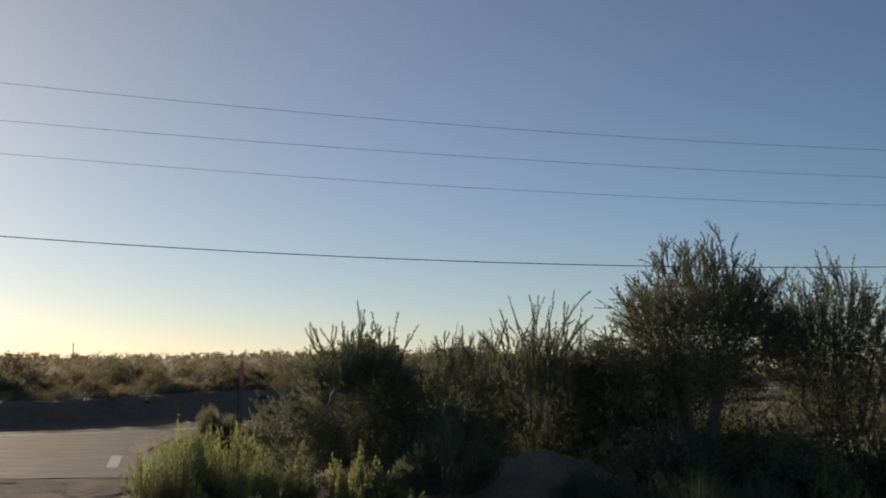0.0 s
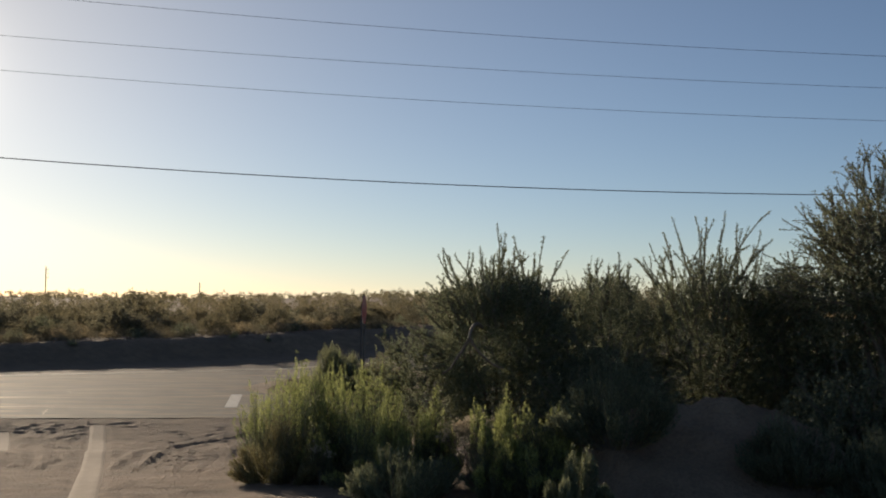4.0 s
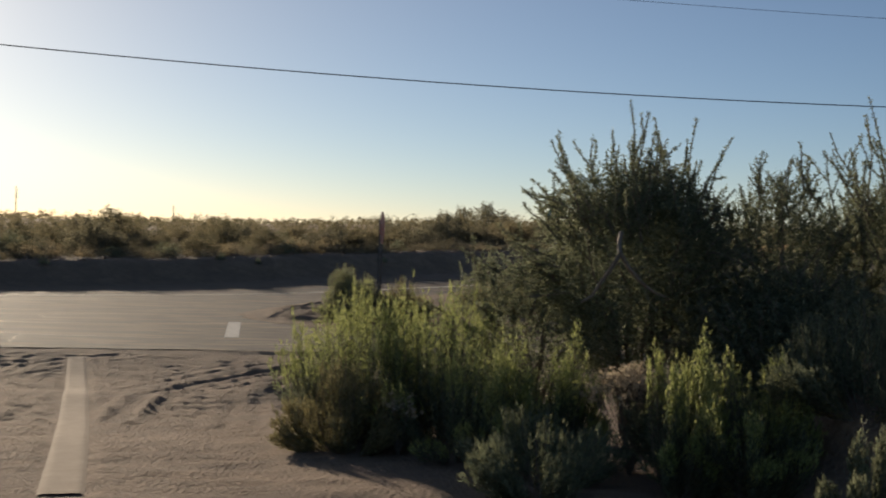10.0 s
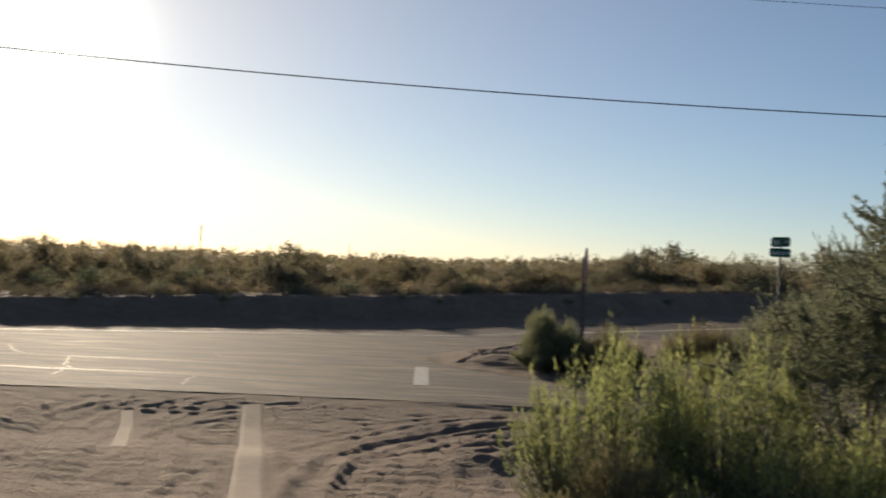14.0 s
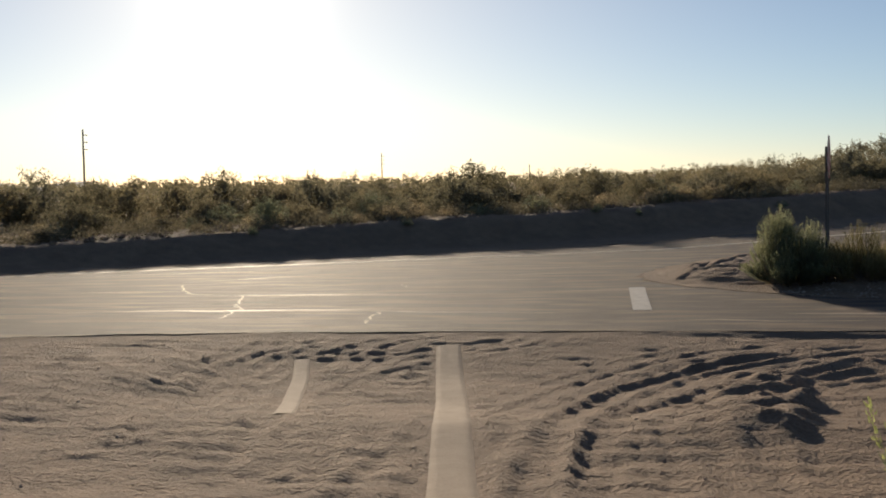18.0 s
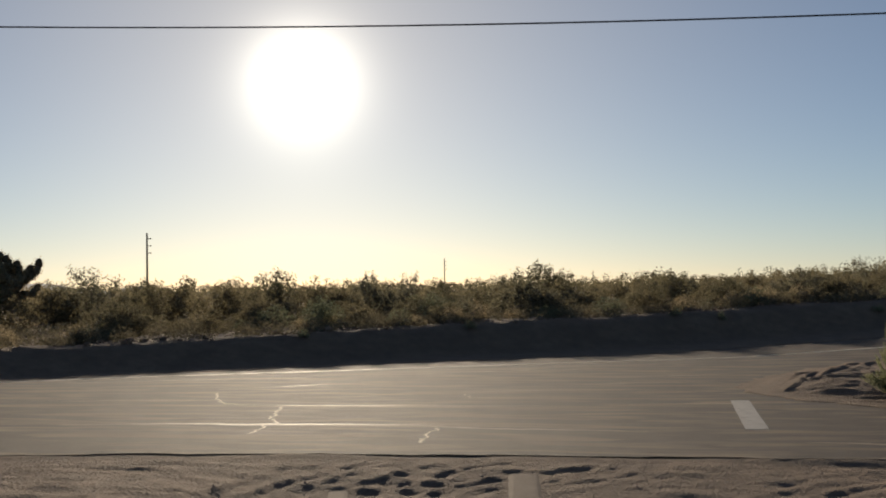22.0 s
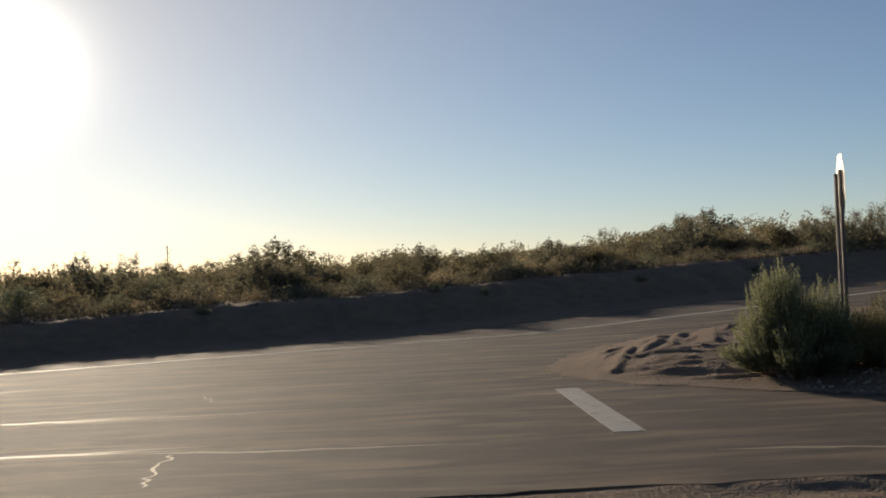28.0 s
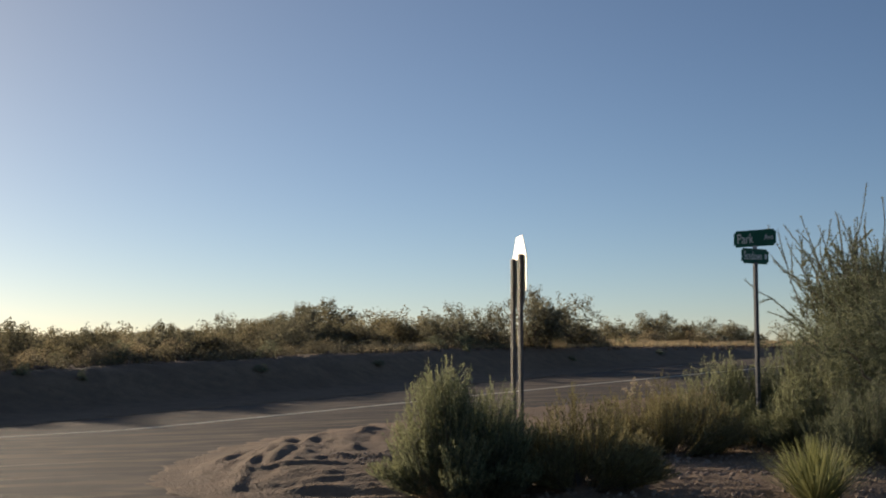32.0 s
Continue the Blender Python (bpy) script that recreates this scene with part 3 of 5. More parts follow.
# ---- plants ----
def tubes(lines, sides=4):
    """Tapered stems along lines of (points, first radius, last radius)."""
    V, F, base = [], [], 0
    for pts, r0, r1 in lines:
        n = len(pts)
        t = np.gradient(pts, axis=0)
        t /= np.linalg.norm(t, axis=1)[:, None] + 1e-9
        ref = np.where(np.abs(t[:, 2:3]) > 0.9, np.array([[1.0, 0, 0]]), np.array([[0, 0, 1.0]]))
        a = np.cross(t, ref)
        a /= np.linalg.norm(a, axis=1)[:, None] + 1e-9
        b = np.cross(t, a)
        r = np.linspace(r0, r1, n)[:, None]
        for k in range(sides):
            w = 6.283 * k / sides
            V.append(pts + r * (math.cos(w) * a + math.sin(w) * b))
        j = np.arange(n - 1)
        for k in range(sides):
            k2 = (k + 1) % sides
            F.append(np.stack([base + k * n + j, base + k2 * n + j, base + k2 * n + j + 1, base + k * n + j + 1], 1))
        base += n * sides
    return np.concatenate(V), np.concatenate(F)


def leaf_quads(rng, at, along, length, width, droop=0.0):
    """One small folded blade for every place, pointing roughly along the given way."""
    n = len(at)
    a = along + rng.normal(0, 0.55, (n, 3))
    a[:, 2] -= droop
    a /= np.linalg.norm(a, axis=1)[:, None] + 1e-9
    b = np.cross(a, rng.normal(0, 1, (n, 3)))
    b /= np.linalg.norm(b, axis=1)[:, None] + 1e-9
    L = (length * rng.uniform(0.6, 1.3, n))[:, None]
    W = (width * rng.uniform(0.6, 1.3, n))[:, None]
    v = np.stack([at + a * L * 0.3 - b * W * 0.6, at + a * L * 0.4 + b * W * 0.6, at + a * L], 1).reshape(-1, 3)
    f = np.arange(3 * n).reshape(-1, 3)
    return v, f


def bent(rng, start, way, length, n, wig, lift):
    """A growing line: it wanders by wig and is drawn upwards by lift."""
    pts = [np.array(start, float)]
    w = way / np.linalg.norm(way)
    for _ in range(n):
        w = w + rng.normal(0, wig, 3) + np.array([0, 0, lift])
        w /= np.linalg.norm(w)
        pts.append(pts[-1] + w * length / n)
    return np.array(pts)


def bush_parts(rng, h, r, stems, shoots, twigs, leaf, per_m, fill, wig=0.12, lift=0.03, core=0.8, trunk=0.03, out=1.0, low=0.1, shoot_len=0.38, plain=False, dome=0.14):
    """Stems, shoots and twigs inside a crown h high and r wide, with leaves along them; fill adds leaves in clumps inside."""
    wood, leafy = [], []
    for _ in range(stems):
        az, far = rng.uniform(0, 6.283), math.sqrt(rng.uniform(0, 1)) * out
        tip = np.array([math.cos(az) * far * r, math.sin(az) * far * r, h * math.sqrt(max(0.05, 1 - 0.75 * far * far)) * rng.uniform(0.72, 0.97)])
        start = np.array([math.cos(az), math.sin(az), 0]) * r * 0.08 * rng.uniform(0.3, 1.5) + np.array([0, 0, -0.08])
        line = bent(rng, start, tip - start + np.array([0, 0, 0.25 * h]), np.linalg.norm(tip - start), 7, wig, lift)
        wood.append((line, trunk * rng.uniform(0.6, 1.2), 0.006))
        for _ in range(shoots):
            u = rng.uniform(0.25, 1.0) ** 0.8
            k = min(6, int(u * 7))
            at = line[k] + (line[k + 1] - line[k]) * (u * 7 - k)
            way = (line[k + 1] - line[k]) / (np.linalg.norm(line[k + 1] - line[k]) + 1e-9) + rng.normal(0, 0.55, 3) + np.array([math.cos(az) * 0.25, math.sin(az) * 0.25, 0.25])
            sh = bent(rng, at, way, h * shoot_len * rng.uniform(0.5, 1.15), 5, wig, lift * 2)
            wood.append((sh, 0.009, 0.003))
            leafy.append(sh)
            for _ in range(twigs):
                j = rng.integers(1, 5)
                tw = bent(rng, sh[j], sh[j + 1] - sh[j] + rng.normal(0, 0.5, 3) * np.linalg.norm(sh[j + 1] - sh[j]), h * 0.14 * rng.uniform(0.5, 1.2), 3, wig, lift)
                wood.append((tw, 0.005, 0.002))
                leafy.append(tw)
    at, way = [], []
    for line in leafy:
        seg = np.diff(line, axis=0)
        ln = np.linalg.norm(seg, axis=1)
        n = max(3, int(ln.sum() * per_m))
        u = rng.uniform(0.05, 1.0, n) * len(seg)
        k = np.minimum(u.astype(int), len(seg) - 1)
        at.append(line[k] + seg[k] * (u - k)[:, None])
        way.append(seg[k] / (ln[k][:, None] + 1e-9) * 0.6)
    if fill:
        c = 24
        dirs = rng.normal(0, 1, (c, 3))
        dirs /= np.linalg.norm(dirs, axis=1)[:, None]
        cen = dirs * rng.uniform(0.15, 1, (c, 1)) ** 0.5 * np.array([r * core, r * core, h * 0.40]) + np.array([0, 0, h * (0.38 + low)])
        pick = rng.integers(0, c, fill)
        p = cen[pick] + np.clip(rng.normal(0, 1, (fill, 3)), -1.6, 1.6) * np.array([r, r, h * 0.5]) * 0.17
        p[:, 2] = np.maximum(p[:, 2], 0.03)
        at.append(p)
        way.append(rng.normal(0, 0.6, (fill, 3)) + np.array([0, 0, 0.4]))
    at, way = np.concatenate(at), np.concatenate(way)
    def domed(p):
        q = p.copy()
        q[:, 2] *= 1 - dome * np.exp(-((np.hypot(p[:, 0], p[:, 1]) / (0.45 * r)) ** 2))
        return q

    at, wood = domed(at), [(domed(p), a, c) for p, a, c in wood]
    fit = np.array([1, 1, 0]) * r / np.percentile(np.hypot(at[:, 0], at[:, 1]), 98) + np.array([0, 0, 1]) * h / np.percentile(at[:, 2], 99.95)
    wood = [(p * fit, a, c) for p, a, c in wood]
    if plain:
        wood = [(p[::2], a, c) for p, a, c in wood if len(p) == 8]
    return tubes(wood, 3 if plain else 4), leaf_quads(rng, at * fit, way, *leaf)


def thorn_parts(rng, h, r, n, length, leaf, per_m, fill, sprays=1300, body=0.8, base=0.34, spread=0.62, trunks=9, side=3, wig=0.13, trunk=0.04, flare=0.9):
    """A dense rounded crown of short leafy sprays, from which long curved shoots clad in small leaves stand out."""
    lobes = rng.normal(0, 1, (6, 3))
    mid = np.array([0, 0, base * h])

    def reach(d):
        s = 1 + 0.10 * np.sin(2.4 * d @ lobes.T + np.arange(6)).sum(1, keepdims=True) / 1.5
        up = np.where(d[:, 2:3] > 0, body * h - base * h, base * h * flare)
        return d * s * np.concatenate([np.full((len(d), 2), r * 0.85), up], 1)

    def ways(k, low):
        d = rng.normal(0, 1, (k, 3))
        d /= np.linalg.norm(d, axis=1)[:, None]
        d[:, 2] = np.where(d[:, 2] < low, np.abs(d[:, 2]), d[:, 2])
        return d

    wood, leafy = [], []
    d = ways(n, -0.05)
    for p, w in zip(mid + reach(d) * rng.uniform(0.6, 0.92, (n, 1)), d):
        line = bent(rng, p, w * spread + np.array([0, 0, 1 - spread]) + rng.normal(0, 0.24, 3), length * h * rng.uniform(0.45, 1.1), 5, wig, 0.02)
        wood.append((line, 0.011, 0.004))
        leafy.append(line)
        for _ in range(rng.integers(1, side + 1)):
            j = rng.integers(0, 4)
            seg = line[j + 1] - line[j]
            twig = bent(rng, line[j], seg / np.linalg.norm(seg) + rng.normal(0, 0.6, 3), length * h * rng.uniform(0.2, 0.5), 3, wig, 0.02)
            wood.append((twig, 0.007, 0.003))
            leafy.append(twig)
    limbs = []
    for p in mid + reach(ways(trunks, 0.1)) * rng.uniform(0.5, 0.85, (trunks, 1)):
        foot = np.array([p[0], p[1], 0]) * 0.12 + np.array([0, 0, -0.1])
        limbs.append((np.array([foot + (p - foot) * u + np.array([0, 0, 0.07 * h * math.sin(3.14 * u)]) + rng.normal(0, 0.014, 3) * h * (0.1 < u < 0.9) for u in np.linspace(0, 1, 7)]), trunk * rng.uniform(0.7, 1.2), 0.012))
    at, way = [], []
    for line in leafy:
        seg = np.diff(line, axis=0)
        ln = np.linalg.norm(seg, axis=1)
        k = max(6, int(ln.sum() * per_m))
        u = rng.uniform(0.0, 1.0, k) * len(seg)
        i = np.minimum(u.astype(int), len(seg) - 1)
        at.append(line[i] + seg[i] * (u - i)[:, None])
        way.append(seg[i] / (ln[i][:, None] + 1e-9) * 0.5)
    d = ways(sprays, -0.55)
    c = mid + reach(d) * rng.uniform(0.62, 0.93, (sprays, 1))
    w = d * 0.7 + np.array([0, 0, 0.45]) + rng.normal(0, 0.4, d.shape)
    w *= 0.055 * h * rng.uniform(0.5, 1.3, (sprays, 1)) / np.linalg.norm(w, axis=1)[:, None]
    k = np.repeat(np.arange(sprays), 24)
    u = rng.uniform(0, 1, (len(k), 1))
    at.append(c[k] + w[k] * u + rng.normal(0, 0.004, (len(k), 3)) * h * (1.3 - u))
    way.append(w[k] / np.linalg.norm(w[k], axis=1)[:, None] * 0.5)
    cen = mid + reach(ways(60, -1)) * rng.uniform(0.15, 0.68, (60, 1)) ** 0.7
    p = cen[rng.integers(0, 60, fill)] + np.clip(rng.normal(0, 1, (fill, 3)), -1.6, 1.6) * np.array([r, r, h * 0.5]) * 0.12
    at, way = np.concatenate([*at, p]), np.concatenate([*way, rng.normal(0, 0.6, (fill, 3)) + np.array([0, 0, 0.4])])
    at[:, 2] = np.maximum(at[:, 2], 0.03)
    fit = np.array([1, 1, 0]) * r / np.percentile(np.hypot(at[:, 0], at[:, 1]), 98.5) + np.array([0, 0, 1]) * h / np.percentile(at[:, 2], 99.97)
    big = np.r_[np.ones(len(at) - fill), np.full(fill, 1.6)]
    return tubes([(q * fit, a, e) for q, a, e in limbs], 5), leaf_quads(rng, at * fit, way, leaf[0] * big, leaf[1] * big), tubes([(q * fit, a, e) for q, a, e in wood], 3)


def dome_parts(rng, h, r, lobes, knobs, knob, leaf, per, inner=350, sprigs=10, sprig=0.1):
    """A rounded crown of swelling lobes covered in small leaf knobs, with short sprigs along the top."""
    az = rng.uniform(0, 6.283) + np.arange(lobes) * 6.283 / lobes + rng.normal(0, 0.3, lobes)
    far = rng.uniform(0.3, 0.62, lobes) * r
    cen = np.stack([np.cos(az) * far, np.sin(az) * far, h * rng.uniform(0.16, 0.5, lobes)], 1)
    cen[0] = (0, 0, 0.58 * h)
    size = h * rng.uniform(0.24, 0.36, lobes)
    pick = rng.choice(lobes, knobs, p=size**2 / (size**2).sum())
    d = rng.normal(0, 1, (knobs, 3)) + np.array([0, 0, 0.25])
    d /= np.linalg.norm(d, axis=1)[:, None]
    at = cen[pick] + d * size[pick][:, None] * rng.uniform(0.82, 1.04, (knobs, 1))
    at[:, 2] = np.maximum(at[:, 2], knob * 0.5)
    wide = knob * rng.uniform(0.55, 1.25, knobs)
    wood = [(np.array([(0, 0, -0.06), c * np.array([0.35, 0.35, 0.5]), c]), 0.022 * h, 0.008 * h) for c in cen]
    top = np.argsort(-at[:, 2])[: knobs // 2]
    more, thin = [], []
    for i in rng.choice(top, sprigs):
        line = bent(rng, at[i], d[i] + np.array([0, 0, 0.5]), sprig * h * rng.uniform(0.6, 1.3), 3, 0.2, 0)
        wood.append((line[::1][:3], 0.008 * h, 0.004 * h))
        more.append(line[1:])
        thin.append(knob * rng.uniform(0.22, 0.42, 3))
    if sprigs:
        at, wide = np.concatenate([at, *more]), np.concatenate([wide, *thin])
    count = np.maximum(5, (per * (wide / knob) ** 1.5).astype(int))
    k = np.repeat(np.arange(len(at)), count)
    q = rng.normal(0, 1, (len(k), 3))
    q /= np.linalg.norm(q, axis=1)[:, None]
    p = at[k] + q * wide[k][:, None] * rng.uniform(0.55, 1.0, (len(k), 1))
    j = rng.integers(0, lobes, inner)
    g = rng.normal(0, 1, (inner, 3))
    g *= rng.uniform(0.2, 0.85, (inner, 1)) / np.linalg.norm(g, axis=1)[:, None]
    p = np.concatenate([p, cen[j] + g * size[j][:, None]])
    p[:, 2] = np.maximum(p[:, 2], 0.02)
    fit = np.array([1, 1, 0]) * r / np.percentile(np.hypot(p[:, 0], p[:, 1]), 98) + np.array([0, 0, 1]) * h / np.percentile(p[:, 2], 99.8)
    big = np.r_[np.ones(len(k)), np.full(inner, 1.9)]
    return tubes([(w * fit, a, e) for w, a, e in wood], 3), leaf_quads(rng, p * fit, np.concatenate([q, g]) * 0.8, leaf[0] * big, leaf[1] * big)


def foxtail_parts(rng, h, r, n, length, leaf, per_m, fill, body=0.76, base=0.3, spread=0.5, trunks=9, twigs=2, wig=0.1, trunk=0.04, flare=0.9):
    """A dense uneven crown set all over with leafy shoots that point outwards and up."""
    lobes = rng.normal(0, 1, (6, 3))

    def reach(d):
        """The crown's surface in a direction."""
        s = 1 + 0.09 * np.sin(2.2 * d @ lobes.T + np.arange(6)).sum(1, keepdims=True) / 1.5
        up = np.where(d[:, 2:3] > 0, body * h - base * h, base * h * flare)
        return d * s * np.concatenate([np.full((len(d), 2), r * 0.85), up], 1)

    def ways(k, low):
        d = rng.normal(0, 1, (k, 3))
        d /= np.linalg.norm(d, axis=1)[:, None]
        d[:, 2] = np.where(d[:, 2] < low, np.abs(d[:, 2]), d[:, 2])
        return d

    mid = np.array([0, 0, base * h])
    wood, leafy = [], []
    d = ways(n, -0.25)
    start = mid + reach(d) * rng.uniform(0.55, 1.0, (n, 1))
    for p, w in zip(start, d):
        sh = bent(rng, p, w * spread + np.array([0, 0, 1 - spread]) + rng.normal(0, 0.16, 3), length * h * rng.uniform(0.55, 1.05), 5, wig, 0.03)
        wood.append((sh, 0.009, 0.003))
        leafy.append(sh)
        for _ in range(twigs):
            j = rng.integers(0, 4)
            seg = sh[j + 1] - sh[j]
            tw = bent(rng, sh[j], seg / np.linalg.norm(seg) + rng.normal(0, 0.4, 3), length * h * rng.uniform(0.2, 0.5), 3, wig, 0.03)
            wood.append((tw, 0.006, 0.002))
            leafy.append(tw)
    for p in mid + reach(ways(trunks, 0.1)) * rng.uniform(0.5, 0.8, (trunks, 1)):
        foot = np.array([p[0], p[1], 0]) * 0.12 + np.array([0, 0, -0.1])
        wood.append((np.array([foot + (p - foot) * u + np.array([0, 0, 0.12 * h * math.sin(3.14 * u)]) * 0.6 + rng.normal(0, 0.02, 3) * h * 0.6 * (0.1 < u < 0.9) for u in np.linspace(0, 1, 7)]), trunk * rng.uniform(0.7, 1.2), 0.012))
    at, way = [], []
    for line in leafy:
        seg = np.diff(line, axis=0)
        ln = np.linalg.norm(seg, axis=1)
        k = max(4, int(ln.sum() * per_m))
        u = rng.uniform(0.0, 1.0, k) * len(seg)
        i = np.minimum(u.astype(int), len(seg) - 1)
        at.append(line[i] + seg[i] * (u - i)[:, None])
        way.append(seg[i] / (ln[i][:, None] + 1e-9) * 0.6)
    c = 60
    cen = mid + reach(ways(c, -1)) * rng.uniform(0.15, 0.72, (c, 1)) ** 0.7
    p = cen[rng.integers(0, c, fill)] + np.clip(rng.normal(0, 1, (fill, 3)), -1.6, 1.6) * np.array([r, r, h * 0.5]) * 0.11
    p[:, 2] = np.maximum(p[:, 2], 0.03)
    at, way = np.concatenate([*at, p]), np.concatenate([*way, rng.normal(0, 0.6, (fill, 3)) + np.array([0, 0, 0.4])])
    fit = np.array([1, 1, 0]) * r / np.percentile(np.hypot(at[:, 0], at[:, 1]), 98.5) + np.array([0, 0, 1]) * h / np.percentile(at[:, 2], 99.95)
    (v1, f1), (v2, f2), thick = (tubes([(q * fit, a, e) for q, a, e in wood if len(q) == k], 4 if k == 7 else 3) for k in (6, 4, 7))
    inside = np.r_[np.ones(len(at) - fill), np.full(fill, 1.6)]
    return thick, leaf_quads(rng, at * fit, way, leaf[0] * inside, leaf[1] * inside * 1.05), (np.concatenate([v1, v2]), np.concatenate([f1, f2 + len(v1)]))


def bush(name, label, category, x, y, h, r, seed, leaf_mat, group="", grow=None, **how):
    rng = np.random.default_rng(seed)
    base = empty(name, (x, y, float(land(x, y))), label, category, group)
    (wv, wf), (lv, lf), *thin = (grow or bush_parts)(rng, h, r, **how)
    mesh_object("wood", wv, wf, M_STEM, base, smooth=True)
    mesh_object("foliage", lv, lf, leaf_mat, base)
    for tv, tf in thin:
        mesh_object("twig", tv, tf, M_STEM, base)["kind"] = "stuff"
    return base


def brush(name, label, category, x, y, h, r, seed, leaf_mat, n=420, group="", spread=1.0, dry=None):
    """A mound of broom-like tufts: hundreds of thin upright wands clad in needle leaves, with dry twigs about the foot."""
    rng = np.random.default_rng(seed)
    base = empty(name, (x, y, float(land(x, y))), label, category, group)
    heads = int(20 * r / 0.8) + 7
    az, far = rng.uniform(0, 6.283, heads), rng.uniform(0, 1, heads) ** 0.42
    mid = np.stack([np.cos(az), np.sin(az), 0 * az], 1) * (far * r * 0.74)[:, None]
    tall = h * (1 - 0.72 * far**2.2) * rng.uniform(0.62, 1.0, heads)
    wands = int(n * 1.8)
    t = np.arange(wands) % heads
    az, g = rng.uniform(0, 6.283, wands), np.sqrt(rng.uniform(0, 1, wands))
    ring = np.stack([np.cos(az), np.sin(az), 0 * az], 1)
    foot = mid[t] * 0.4 + ring * (0.05 * r * g)[:, None] + np.array([0, 0, -0.03])
    tip = mid[t] * 1.12 + ring * (0.17 * r * spread * g)[:, None]
    tip[:, 2] = tall[t] * (1 - 0.24 * g * g) * rng.uniform(0.8, 1.02, wands)
    bow = mid[t] * 0.95 + ring * (0.15 * r * g)[:, None] + rng.normal(0, 0.03, (wands, 3)) * h
    bow[:, 2] = tip[:, 2] * 0.3

    fit = np.array([r / np.percentile(np.hypot(tip[:, 0], tip[:, 1]), 93)] * 2 + [h / np.percentile(tip[:, 2], 98)])
    foot, bow, tip = foot * fit, bow * fit, tip * fit

    def on(k, u):
        return foot[k] * (1 - u) ** 2 + bow[k] * 2 * u * (1 - u) + tip[k] * u * u

    def clad(k, u, length, width, m, part_name):
        e = 2 * (bow[k] - foot[k]) * (1 - u) + 2 * (tip[k] - bow[k]) * u
        e /= np.linalg.norm(e, axis=1)[:, None] + 1e-9
        v, f = leaf_quads(rng, on(k, u) + rng.normal(0, 0.006, (len(k), 3)), e * 2.4, length, width)
        return mesh_object(part_name, v, f, m, base)

    k = np.repeat(np.arange(wands), int(44 * h / 0.8) + 10)
    u = 0.22 + 0.78 * rng.uniform(0, 1, (len(k), 1)) ** 0.8
    # lime and sage shrubs: olive below the tips is older leaf plus painted shade
    near_tip = u[:, 0] > rng.normal(0.76, 0.09, len(k))
    clad(k[near_tip], u[near_tip], 0.055, 0.0075, leaf_mat, "foliage")
    clad(k[~near_tip], u[~near_tip], 0.06, 0.008, M_LEAF_DARK if leaf_mat in (M_LEAF_LIME, M_LEAF_SAGE) else leaf_mat, "lower_foliage")
    k = np.repeat(np.arange(0, wands, 2), 14)
    clad(k, rng.uniform(0.05, 0.5, (len(k), 1)), 0.05, 0.007, dry or M_LEAF_DULL, "dry_twig")["kind"] = "stuff"
    lines = [(np.concatenate([on(np.array([i]), u) for u in (0.0, 0.35, 0.7, 0.97)]), 0.006, 0.002) for i in range(0, wands, 5)]
    mesh_object("wood", *tubes(lines, 3), M_STEM, base)["kind"] = "stuff"
    return base


def tuft(name, label, x, y, h, r, seed, m, n=240):
    """Long tapering blades that fan out from one root."""
    rng = np.random.default_rng(seed)
    base = empty(name, (x, y, float(land(x, y))), label, "grass")
    V, F = [], []
    for k in range(n):
        az, far = rng.uniform(0, 6.283), rng.uniform(0.05, 1)
        tip = np.array([math.cos(az) * far * r, math.sin(az) * far * r, h * (1 - 0.3 * far) * rng.uniform(0.5, 1)])
        line = bent(rng, (math.cos(az) * 0.08 * far, math.sin(az) * 0.08 * far, -0.02), tip + np.array([0, 0, 0.1]), np.linalg.norm(tip), 4, 0.06, -0.02)
        w = np.array([-math.sin(az), math.cos(az), 0]) * 0.0055
        wide = np.array([1, 1, 0.8, 0.5, 0.08])[:, None]
        V.append(np.concatenate([line - w * wide, line + w * wide]))
        j = np.arange(4)
        F.append(np.stack([j, j + 1, j + 6, j + 5], 1) + 10 * k)
    mesh_object("foliage", np.concatenate(V), np.concatenate(F), m, base)["kind"] = "stuff"
    return base


# ---- the setting ----
make_ground()
for strip, wide in STRIPS:
    tyre_print(strip, wide)
make_road()
LINE = resample(smoothed(np.array([(-70, -48), (-30, -3.5), (-19, 6.0), (-13, 9.4), (-9, 11.4), (-5.4, 13.35), (-1.9, 15.0), (2.0, 17.2), (5.3, 19.3), (8.6, 21.4), (14, 25), (29, 34), (60, 53)], float)), 0.5)
tagged(ribbon("lane_line", LINE, 0.18, 0.001, M_LINE), "faded pale painted line along the asphalt road", "road marking", kind="structure")
tagged(ribbon("stop_line", [(0.14, 3.94), (0.14, 2), (0.145, 0.0), (0.14, -0.06)], 0.29, 0.001, M_PAINT), "worn white stop line painted on the asphalt", "road marking", kind="structure")


def make_cables():
    """Four overhead lines that run side by side along the road."""
    xs = np.linspace(-44, 64, 90)
    for y0, z0, m, c, r, text in ((2.92, 5.90, -0.37, 0.15, 0.014, "thick black telephone cable hung low over the junction"), (2.6, 8.13, -0.40, 0.11, 0.0055, "thin dark power line above the telephone cable"), (2.5, 9.03, -0.38, 0.10, 0.0055, "thin dark power line high above the junction"), (1.8, 9.88, -0.50, 0.13, 0.0055, "thin dark uppermost power line over the junction")):
        z = z0 + m * xs / 10 + c * (xs / 10) ** 2
        v, f = tubes([(np.stack([xs, y0 - 0.029 * xs, z], 1), r, r)], 6)
        tagged(mesh_object("overhead_cable", v, f, M_WIRE, smooth=True), text, "cable", "overhead cables")


make_cables()


